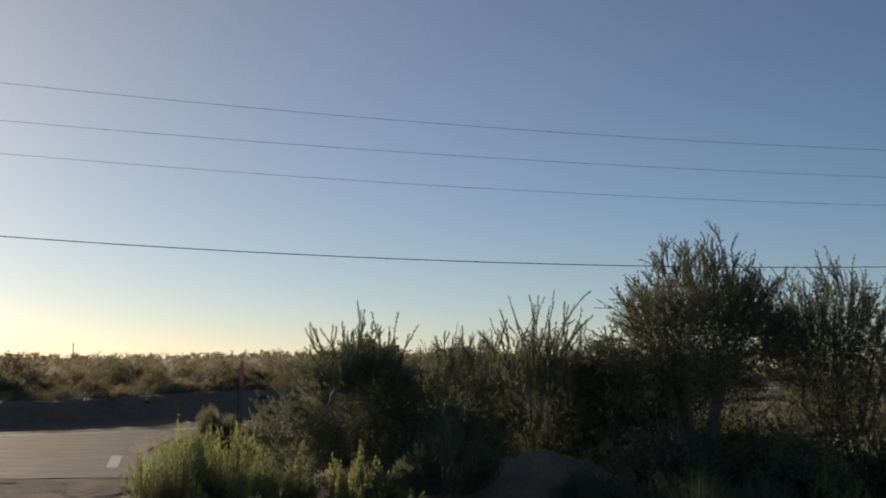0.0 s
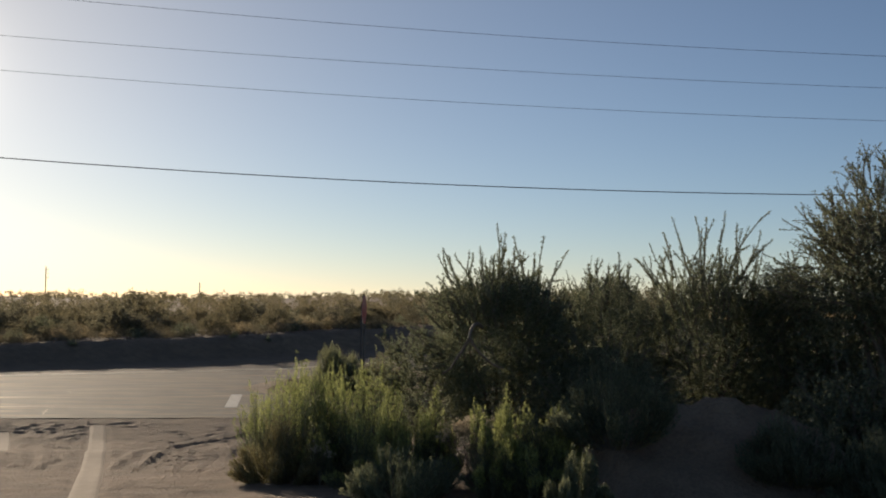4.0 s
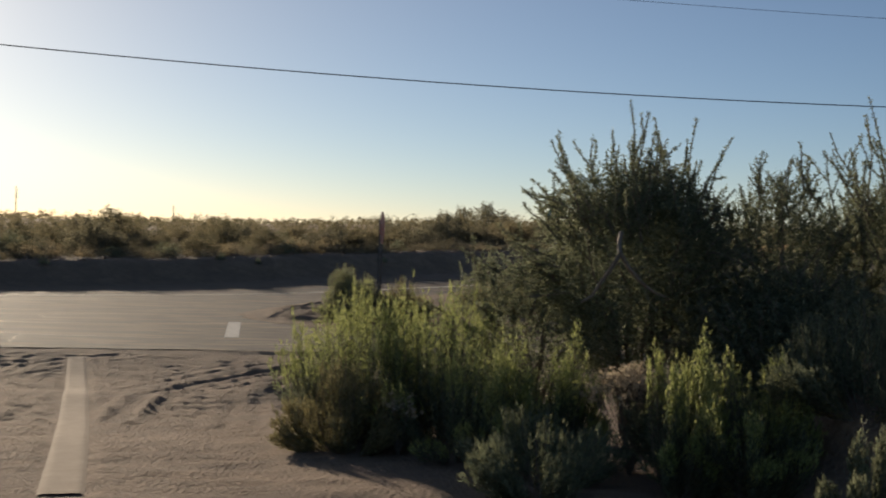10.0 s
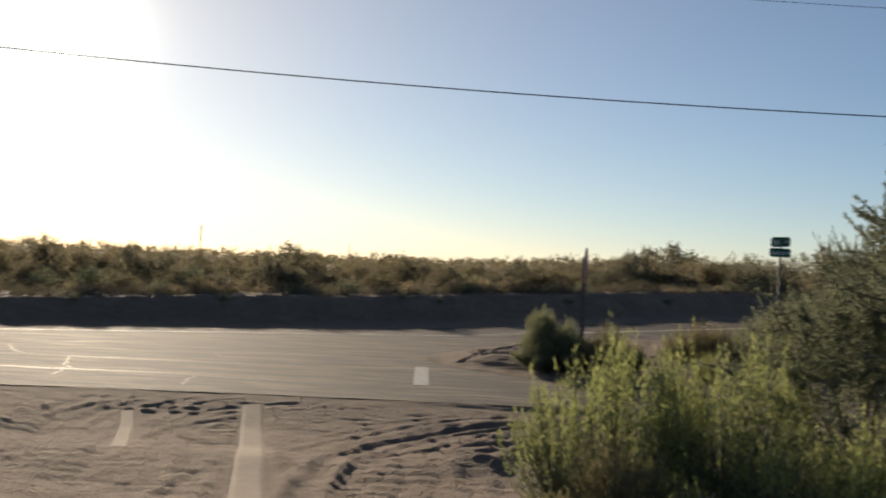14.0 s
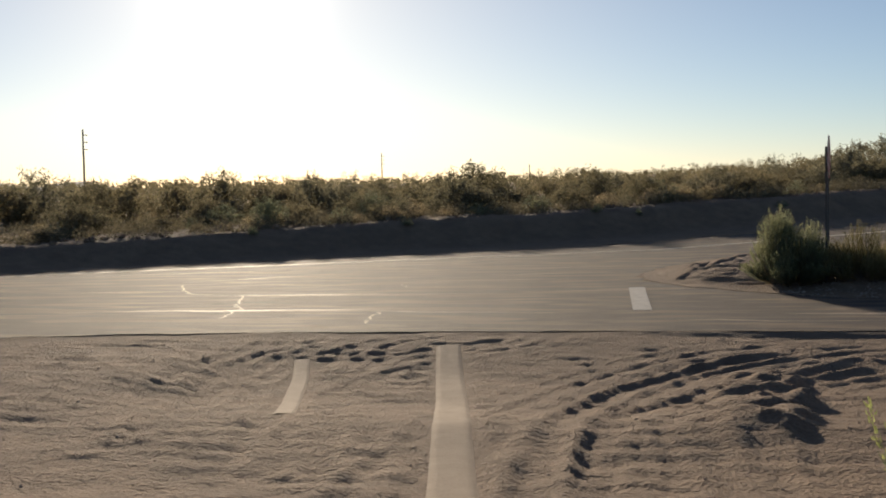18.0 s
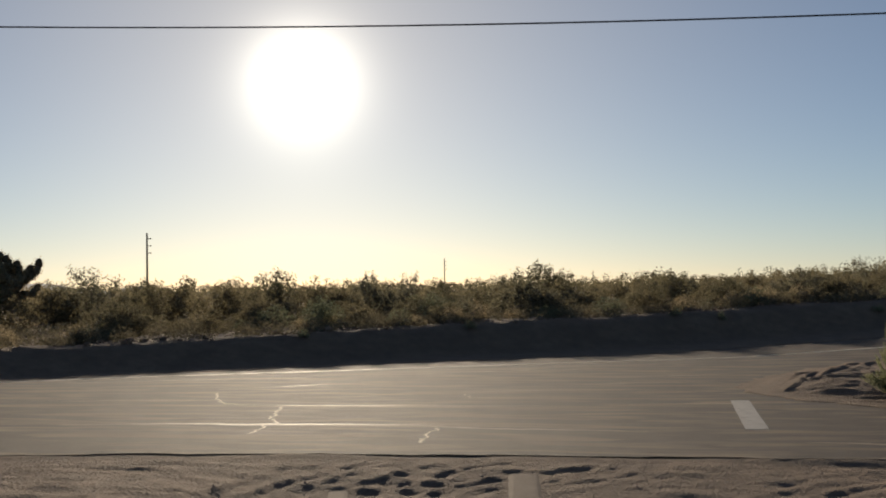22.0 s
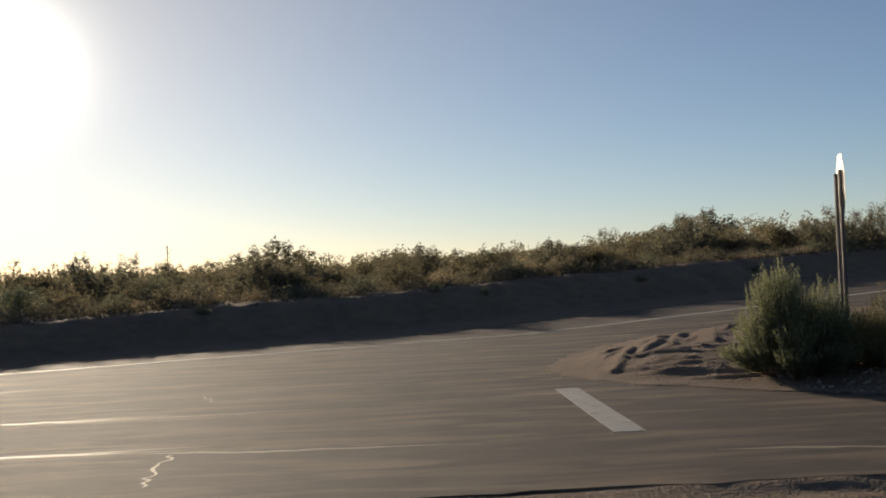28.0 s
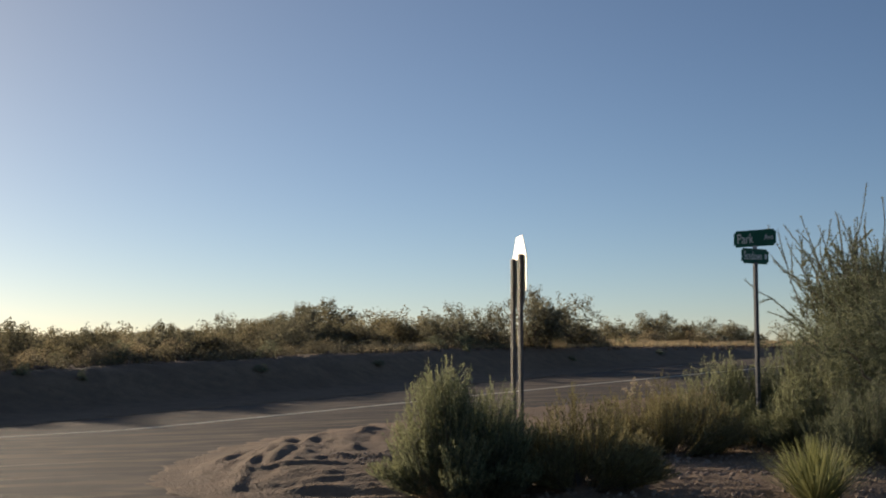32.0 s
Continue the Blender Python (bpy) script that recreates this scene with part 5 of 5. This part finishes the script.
def scrub():
    """Separate bushes behind the far bank; each takes one of ten shared shapes."""
    made = {}
    rng = np.random.default_rng(77)
    bank = [
        (-1, 36.6, 1.64, 0.8, "R"), (0.8, 39.1, 1.35, 0.87, "K"), (2.7, 41.8, 1.51, 0.59, "K"), (3.4, 39.8, 1.07, 0.69, "K"),
        (5, 43.3, 1.57, 0.81, "R"), (6.1, 42.9, 1.27, 0.61, "K"), (7, 42.3, 1.23, 0.56, "K"), (8.9, 47.5, 1.94, 0.86, "U"),
        (9.1, 42.6, 1.51, 0.98, "K"), (11.2, 43, 2.17, 1.15, "U"), (12.6, 42.8, 1.44, 0.75, "R"), (13.6, 42.3, 1.1, 0.62, "K"),
        (15.3, 42.3, 1.69, 0.93, "K"), (16.8, 42.1, 1.67, 0.84, "U"), (17.3, 40, 1.99, 0.86, "U"), (18.7, 39.8, 2.04, 0.92, "U"),
    ]
    uphill = [
        (20.9, 40.2, 2.74, 1.06, "U"), (24.4, 43.6, 2.57, 0.88, "U"), (22, 40.9, 1.97, 1.55, "R"), (25.5, 44.3, 1.39, 0.79, "K"),
        (36.7, 62.1, 1.72, 1.07, "K"), (42.2, 66.7, 2.53, 1.16, "K"), (46, 70.3, 2.71, 1.18, "U"), (47.9, 70.4, 2.08, 0.89, "K"),
        (52.2, 74.3, 2.42, 0.94, "U"), (55.5, 75.3, 2.23, 1.21, "K"), (36.8, 59.8, 1.37, 0.93, "R"), (37.2, 57.7, 1.15, 0.8, "T"),
        (41.5, 61.6, 1.11, 0.78, "R"), (42.7, 61.1, 1.18, 0.86, "T"), (47.4, 65.3, 1.09, 0.84, "R"), (53.3, 70.3, 1.34, 1.01, "R"),
    ]
    sunward = [
        (-13.3, 32.1, 2.08, 0.85, "U"), (-12.5, 35, 2.03, 0.72, "U"), (-9.2, 34.8, 1.61, 0.82, "R"), (-6.9, 36.3, 2.27, 0.95, "R"),
        (-5.7, 38.3, 1.92, 0.73, "R"), (-3.5, 39.8, 1.45, 0.73, "K"), (-2.3, 41.8, 1.33, 0.63, "K"), (-8.5, 37.7, 1.46, 0.58, "K"),
        (-10.7, 35, 1.68, 0.67, "R"), (-14.6, 32.4, 1.77, 0.65, "K"), (-25.3, 31.2, 2.63, 0.57, "U"), (-21.4, 31.6, 2.13, 0.76, "K"),
        (-17.6, 31.8, 2.36, 0.79, "R"), (-16.5, 34.8, 2.05, 0.65, "K"), (-19.7, 32.7, 2.06, 0.77, "K"), (-23.8, 32.3, 2.09, 0.78, "R"),
        (-26.6, 30.2, 2.09, 0.78, "K"), (-27.2, 27.2, 1.9, 1.1, "K"), (-29.2, 26.8, 1.8, 1.1, "R"), (15.2, 60, 2.8, 1.5, "U"), (17.6, 63, 3.2, 1.9, "U"), (14, 62, 2.2, 1.3, "K"),
        (-1.85, 33.5, 0.75, 0.62, "T"),
    ]
    spots = bank + uphill + sunward
    while len(spots) < 215:
        d = 6.0 + 58 * rng.uniform(0, 1) ** 1.7
        ex = rng.uniform(-34, 50)
        x, y = (float(v) for v in beyond(ex, d))
        c = float(crest(x, y))
        if side_of(np.array([x]), np.array([y]), FAR_S)[0] < c + 0.4:
            continue
        low = rng.uniform(0, 1) < 0.4 or d < c + 5 or (ex > 16 and d < 24)
        h = rng.uniform(0.3, 0.75) if low else float(np.clip(rng.lognormal(0.3, 0.22), 0.8, 2.0))
        kind = str(rng.choice(list("TGRK"), p=(0.36, 0.3, 0.2, 0.14))) if low else str(rng.choice(list("KRUT"), p=(0.45, 0.27, 0.18, 0.10)))
        spots.append((x, y, h, h * rng.uniform(0.52, 0.75) * (1.25 if low else 1.0), kind))
    fine = len(bank + uphill + sunward)
    while len(spots) < 275:
        ex = rng.uniform(-30, 30)
        x, y = (float(v) for v in beyond(ex, float(crest(ex, 0.75 * ex + 20)) + 0.3 + 5.5 * rng.uniform(0, 1) ** 1.3))
        h = rng.uniform(0.35, 0.8)
        spots.append((x, y, h, h * rng.uniform(0.6, 0.85), str(rng.choice(list("TGK"), p=(0.6, 0.22, 0.18)))))
    while len(spots) < 350:
        ex = rng.uniform(-26, 30)
        x, y = (float(v) for v in beyond(ex, float(crest(ex, 0.75 * ex + 20)) + 2.0 + 9 * rng.uniform(0, 1) ** 1.2))
        h = rng.uniform(0.75, 1.25) * (0.75 if ex > 20 else 1.0)
        spots.append((x, y, h, h * rng.uniform(0.62, 0.85), str(rng.choice(list("RKUG"), p=(0.35, 0.35, 0.18, 0.12)))))
    for ex in (-9.0, -4.5, 1.8, 3.1, 8.6, 13.5, 19.0, 24.0, 31.0):
        x, y = (float(v) for v in beyond(ex, float(crest(ex, 0.75 * ex + 20)) - rng.uniform(0.6, 1.8)))
        spots.append((x, y, rng.uniform(0.2, 0.36), rng.uniform(0.15, 0.25), "G"))
    for k, (x, y, h, r, kind) in enumerate(spots):
        shape = (kind, int(rng.integers(0, 2)) + (2 if k < fine or h > 1.0 else 0))
        z = float(land(x, y)) - 0.03
        if k < fine:
            h = max(0.5, h + float(np.interp(x, *RIM)) - z)
        r = max(r, 0.52 * h)
        m = pose(x, y, z, 0, 0, rng.uniform(0, 360)) @ Matrix.Diagonal((r / 0.6 * rng.uniform(1.15, 1.45), r / 0.6 * rng.uniform(1.15, 1.45), h, 1))
        if shape not in made:
            mt, text, how = KINDS[kind]
            if shape[1] > 1:
                how = {**how, "leaf": (how["leaf"][0] * 0.72, how["leaf"][1] * 0.74), "per": how["per"] * 1.9, "inner": 1000}
            b = empty("desert_bush", (0, 0, 0), text, "bush", "desert scrub")
            w, l = dome_parts(np.random.default_rng(200 + 10 * shape[1] + ord(kind)), 1.0, 0.6, **how)
            mesh_object("wood", *w, M_STEM, b)["kind"] = "stuff"
            mesh_object("foliage", *l, mt, b)
            b.matrix_world = m
            made[shape] = b
        else:
            copy_thing(made[shape], Matrix()).matrix_basis = m


scrub()


def far_scrub():
    """The uncounted brush that runs to the horizon, in one mesh."""
    rng = np.random.default_rng(88)
    n = 3200
    d = 58 + 560 * rng.uniform(0, 1, n) ** 2.0
    a = rng.uniform(radians(-62), radians(58), n)
    x, y = np.sin(a) * d, np.cos(a) * d - 6
    keep = side_of(x, y, FAR_S) > 9 + 6 * step(x, 10, 20)
    x, y, d = x[keep], y[keep], d[keep]
    z = land(x, y)
    at, size = [], []
    for px, py, pz, pd in zip(x, y, z, d):
        h = float(np.clip(rng.lognormal(0.1, 0.36), 0.5, 1.9)) * (0.95 + 0.35 * min(1, pd / 160)) * (1.15 if px < 0 else 1.0)
        leaf = max(0.045 + 0.0009 * pd, 0.075 * h)
        k = 7
        cen = np.clip(rng.normal(0, 1, (k, 3)), -1.3, 1.3) * np.array([h * 0.34, h * 0.34, h * 0.2]) + np.array([px, py, pz + h * 0.5])
        m = int(np.clip(2.6 * h * h / leaf**2, 50, 270))
        q = rng.normal(0, 1, (m, 3))
        q *= rng.uniform(0.3, 1, (m, 1)) / np.linalg.norm(q, axis=1)[:, None]
        at.append(cen[rng.integers(0, k, m)] + q * h * 0.22)
        size.append(np.full(m, leaf))
    at, size = np.concatenate(at), np.concatenate(size)
    lv, lf = leaf_quads(rng, at, rng.normal(0, 0.8, at.shape) + np.array([0, 0, 0.2]), size, size * 0.75)
    tagged(mesh_object("far_scrub", lv, lf, M_LEAF_FAR), "low brown-green scrub covering the desert to the horizon", "scrub", kind="stuff")


far_scrub()


def low_scrub():
    """Low brush that hides the sand just behind the crest, in one mesh."""
    rng = np.random.default_rng(93)
    n = 2500
    ex = rng.uniform(-40, 24, n)
    x, y = beyond(ex, crest(ex, 0.75 * ex + 20) - 0.3 + 22 * rng.uniform(0, 1, n) ** 1.6)
    keep = (side_of(x, y, FAR_S) > crest(x, y) - 0.6) & ((wave(x, y, 44, 5) > -0.75) | (x < -5))
    at, way = [], []
    for px, py, pz in zip(x[keep], y[keep], land(x[keep], y[keep])):
        h = rng.uniform(0.22, 0.6)
        q = rng.normal(0, 1, (95, 3))
        q /= np.linalg.norm(q, axis=1)[:, None]
        q[:, 2] = np.abs(q[:, 2])
        at.append(q * rng.uniform(0.4, 1, (95, 1)) * np.array([h * 0.85, h * 0.85, h]) + np.array([px, py, pz]))
        way.append(q)
    at, way = np.concatenate(at), np.concatenate(way)
    lv, lf = leaf_quads(rng, at, way, np.full(len(at), 0.07), np.full(len(at), 0.04))
    tagged(mesh_object("low_scrub", lv, lf, M_LEAF_SCRUB), "low dry brush covering the sand behind the bank", "scrub", kind="stuff")


low_scrub()


def dry_grass():
    """Sunlit dry grass on the flat behind the bank."""
    rng = np.random.default_rng(89)
    n = 60000
    x = rng.uniform(-20, 75, n)
    x, y = beyond(x, crest(x, 0.75 * x + 20) + 0.2 + rng.exponential(8, n))
    keep = (wave(x, y, 41, 14) + 1.0 * step(x, 12, 22) > 1.2 - 0.45 * step(x, 6, 16)) & (side_of(x, y, FAR_S) > crest(x, y) - 0.2)
    x, y = x[keep], y[keep]
    at = np.stack([x, y, land(x, y) - 0.01], 1)
    lv, lf = leaf_quads(rng, at, np.array([0, 0, 1.6]) + 0 * at, np.full(len(x), 0.17), np.full(len(x), 0.03))
    tagged(mesh_object("dry_grass", lv, lf, M_GRASS), "golden dry grass in the sun behind the bank", "grass", kind="stuff")


dry_grass()


def crest_grass():
    """Taller gold grass along the crest of the bank, uphill of the junction."""
    rng = np.random.default_rng(90)
    n = 34000
    x = rng.uniform(15, 75, n)
    x, y = beyond(x, crest(x, 0.75 * x + 20) + rng.uniform(0, 1, n) ** 1.3 * 8)
    keep = wave(x, y, 43, 6) > -0.45
    x, y = x[keep], y[keep]
    at = np.stack([x, y, land(x, y) - 0.01], 1)
    lv, lf = leaf_quads(rng, at, np.array([0, 0, 1.8]) + 0 * at, np.full(len(x), 0.24), np.full(len(x), 0.035))
    tagged(mesh_object("dry_grass", lv, lf, M_GRASS), "golden dry grass along the crest of the bank", "grass", kind="stuff")


crest_grass()


def stones():
    """Loose gravel on the wedge and the shoulder, and dark clods along the bank."""
    rng = np.random.default_rng(92)
    t = (1 + 5 ** 0.5) / 2
    ico = np.array([(-1, t, 0), (1, t, 0), (-1, -t, 0), (1, -t, 0), (0, -1, t), (0, 1, t), (0, -1, -t), (0, 1, -t), (t, 0, -1), (t, 0, 1), (-t, 0, -1), (-t, 0, 1)]) / 1.9
    tri = np.array([(0, 11, 5), (0, 5, 1), (0, 1, 7), (0, 7, 10), (0, 10, 11), (1, 5, 9), (5, 11, 4), (11, 10, 2), (10, 7, 6), (7, 1, 8), (3, 9, 4), (3, 4, 2), (3, 2, 6), (3, 6, 8), (3, 8, 9), (4, 9, 5), (2, 4, 11), (6, 2, 10), (8, 6, 7), (9, 8, 1)])
    for text, n, place, low, high, m in (
        ("loose gravel scattered over the dirt by the signs", 4600, lambda: (rng.uniform(2.5, 10), rng.uniform(1.2, 7.5)), 0.008, 0.034, M_STONE),
        ("small pebbles scattered over the dirt shoulder", 450, lambda: (rng.uniform(-8, 5), rng.uniform(-13, -2.9)), 0.005, 0.015, M_STONE),
        ("dark clods along the crest of the road bank", 500, lambda: (lambda x: tuple(float(v) for v in beyond(x, crest(x, 0.75 * x + 20) + rng.uniform(-0.7, 0.6))))(rng.uniform(-14, 60)), 0.04, 0.15, M_DIRT),
    ):
        V, F = [], []
        p = np.array([place() for _ in range(n)])
        z = land(p[:, 0], p[:, 1])
        keep = z > -0.2
        for (x, y), zz in zip(p[keep], z[keep]):
            r = low + (high - low) * rng.uniform(0, 1) ** 3
            v = ico * rng.uniform(0.75, 1.25, ico.shape) * r * np.array([1, 1, 0.7]) + np.array([x, y, zz + r * 0.2])
            F.append(tri + 12 * len(V))
            V.append(v)
        tagged(mesh_object("gravel", np.concatenate(V), np.concatenate(F), m), text, "gravel", kind="stuff")


stones()


def line_poles():
    """The poles outside the view that carry the overhead cables."""
    for x in (-44.0, 64.0):
        y = 2.4 - 0.029 * x
        z = float(land(x, y))
        p = empty("utility_pole", (x, y, z), "wooden utility pole carrying the overhead cables", "utility pole")
        bm = bmesh.new()
        rod(bm, 0.17, 0.11, 14.2 - z, (0, 0, -0.5), 12)
        part("pole", bm, M_WOOD, p)


line_poles()


def make_cholla(x, y, h, seed):
    """A branching cactus whose arms are strings of rounded spiny joints."""
    rng = np.random.default_rng(seed)
    base = empty("cholla_cactus", (x, y, float(land(x, y))), "pale branching cactus with rounded clumped arms", "cactus", "far cacti")
    bm = bmesh.new()
    rod(bm, 0.16, 0.1, h * 0.5, (0, 0, -0.1), 8)
    part("trunk", bm, M_STEM, base)
    bm = bmesh.new()
    for _ in range(17):
        az = rng.uniform(0, 6.283)
        p = np.array([0, 0, h * rng.uniform(0.2, 0.5)])
        w = np.array([math.cos(az), math.sin(az), rng.uniform(0.2, 1.2)])
        for _ in range(8):
            w = w / np.linalg.norm(w)
            r = h * rng.uniform(0.028, 0.044)
            p = p + w * r * 1.3
            bmesh.ops.create_icosphere(bm, subdivisions=2, radius=r, matrix=Matrix.Translation(p) @ Matrix.Diagonal((1, 1, 1.15, 1)))
            w = w + rng.normal(0, 0.35, 3) + np.array([0, 0, 0.25])
    for v in bm.verts:
        v.co += Vector(rng.normal(0, 0.006 * h, 3))
    bm.normal_update()
    at = np.array([v.co for v in bm.verts])
    out = np.array([v.normal for v in bm.verts])
    part("crown", bm, M_LEAF_SCRUB, base)
    mesh_object("spines", *leaf_quads(rng, np.repeat(at, 2, 0), np.repeat(out, 2, 0) * 2.0, 0.024 * h, 0.007 * h), M_LEAF_TAN, base)["kind"] = "stuff"


for cx, cy, ch, cs in ((-28.4, 30, 4.3, 1), (-30.0, 30.5, 3.4, 2), (-31.6, 29.5, 3.0, 3)):
    make_cholla(cx, cy, ch, cs)


def road_sand():
    """Sand in the cracks of the old asphalt, and thin streaks blown over it."""
    rng = np.random.default_rng(91)
    for pts in (((-9.2, 5.3), (-8.75, 4.1), (-8.3, 3.3), (-7.8, 3.0)), ((-7.1, 2.75), (-6.9, 2.0), (-6.75, 1.4), (-6.65, 0.95), (-6.4, 0.6), (-6.3, -0.9)), ((-3.95, -0.1), (-3.9, -1.25), (-3.85, -1.7)), ((-4.5, 5.1), (-4.3, 4.4), (-3.7, 4.5))):
        line = resample(np.array(pts, float), 0.08)
        line[1:-1] += rng.normal(0, 0.03, line[1:-1].shape)
        tagged(low_ridge("sand_streak", line, 0.04 + 0.014 * np.sin(np.arange(len(line)) * 0.9), 0.002, M_DRIFT), "pale sand lying in a crack of the asphalt", "sand", kind="structure")
    for ax, ay, bx, by, w in ((-7.9, 2.98, -4.6, 3.12, 0.13), (-6.4, 2.8, -2.2, 2.95, 0.06), (-9.4, 0.0, -3.9, 0.16, 0.12), (-7.2, 0.32, -3.4, 0.35, 0.05), (-4.4, 0.1, -1.2, -0.35, 0.08), (-9.5, 6.1, -7.2, 7.75, 0.1), (-13.5, 7.8, -8.2, 9.6, 0.06), (-7.6, 9.9, -3.0, 11.8, 0.07), (-12, 3.6, -8.5, 3.9, 0.05), (-4.6, 5.6, -1.2, 6.1, 0.09), (-2.4, 9.2, 0.2, 9.9, 0.08), (-1.6, 3.3, 1.2, 3.6, 0.12), (0.6, -1.3, 3.6, -1.5, 0.16), (2.2, -0.6, 6.2, -1.1, 0.2), (-2.6, 7.4, 0.0, 7.9, 0.12)):
        n = max(8, int(math.hypot(bx - ax, by - ay) / 0.12))
        u = np.linspace(0, 1, n)
        line = np.stack([ax + (bx - ax) * u, ay + (by - ay) * u], 1)
        line[:, 1] += np.cumsum(rng.normal(0, 0.022, n)) * np.sin(3.14 * u)
        width = np.clip(w + np.cumsum(rng.normal(0, 0.2 * w, n)), 0.3 * w, 1.6 * w) * (0.1 + np.sin(3.14 * u))
        tagged(low_ridge("sand_streak", line, width, 0.003, M_DRIFT), "thin streak of pale sand blown over the asphalt", "sand", kind="structure")


road_sand()
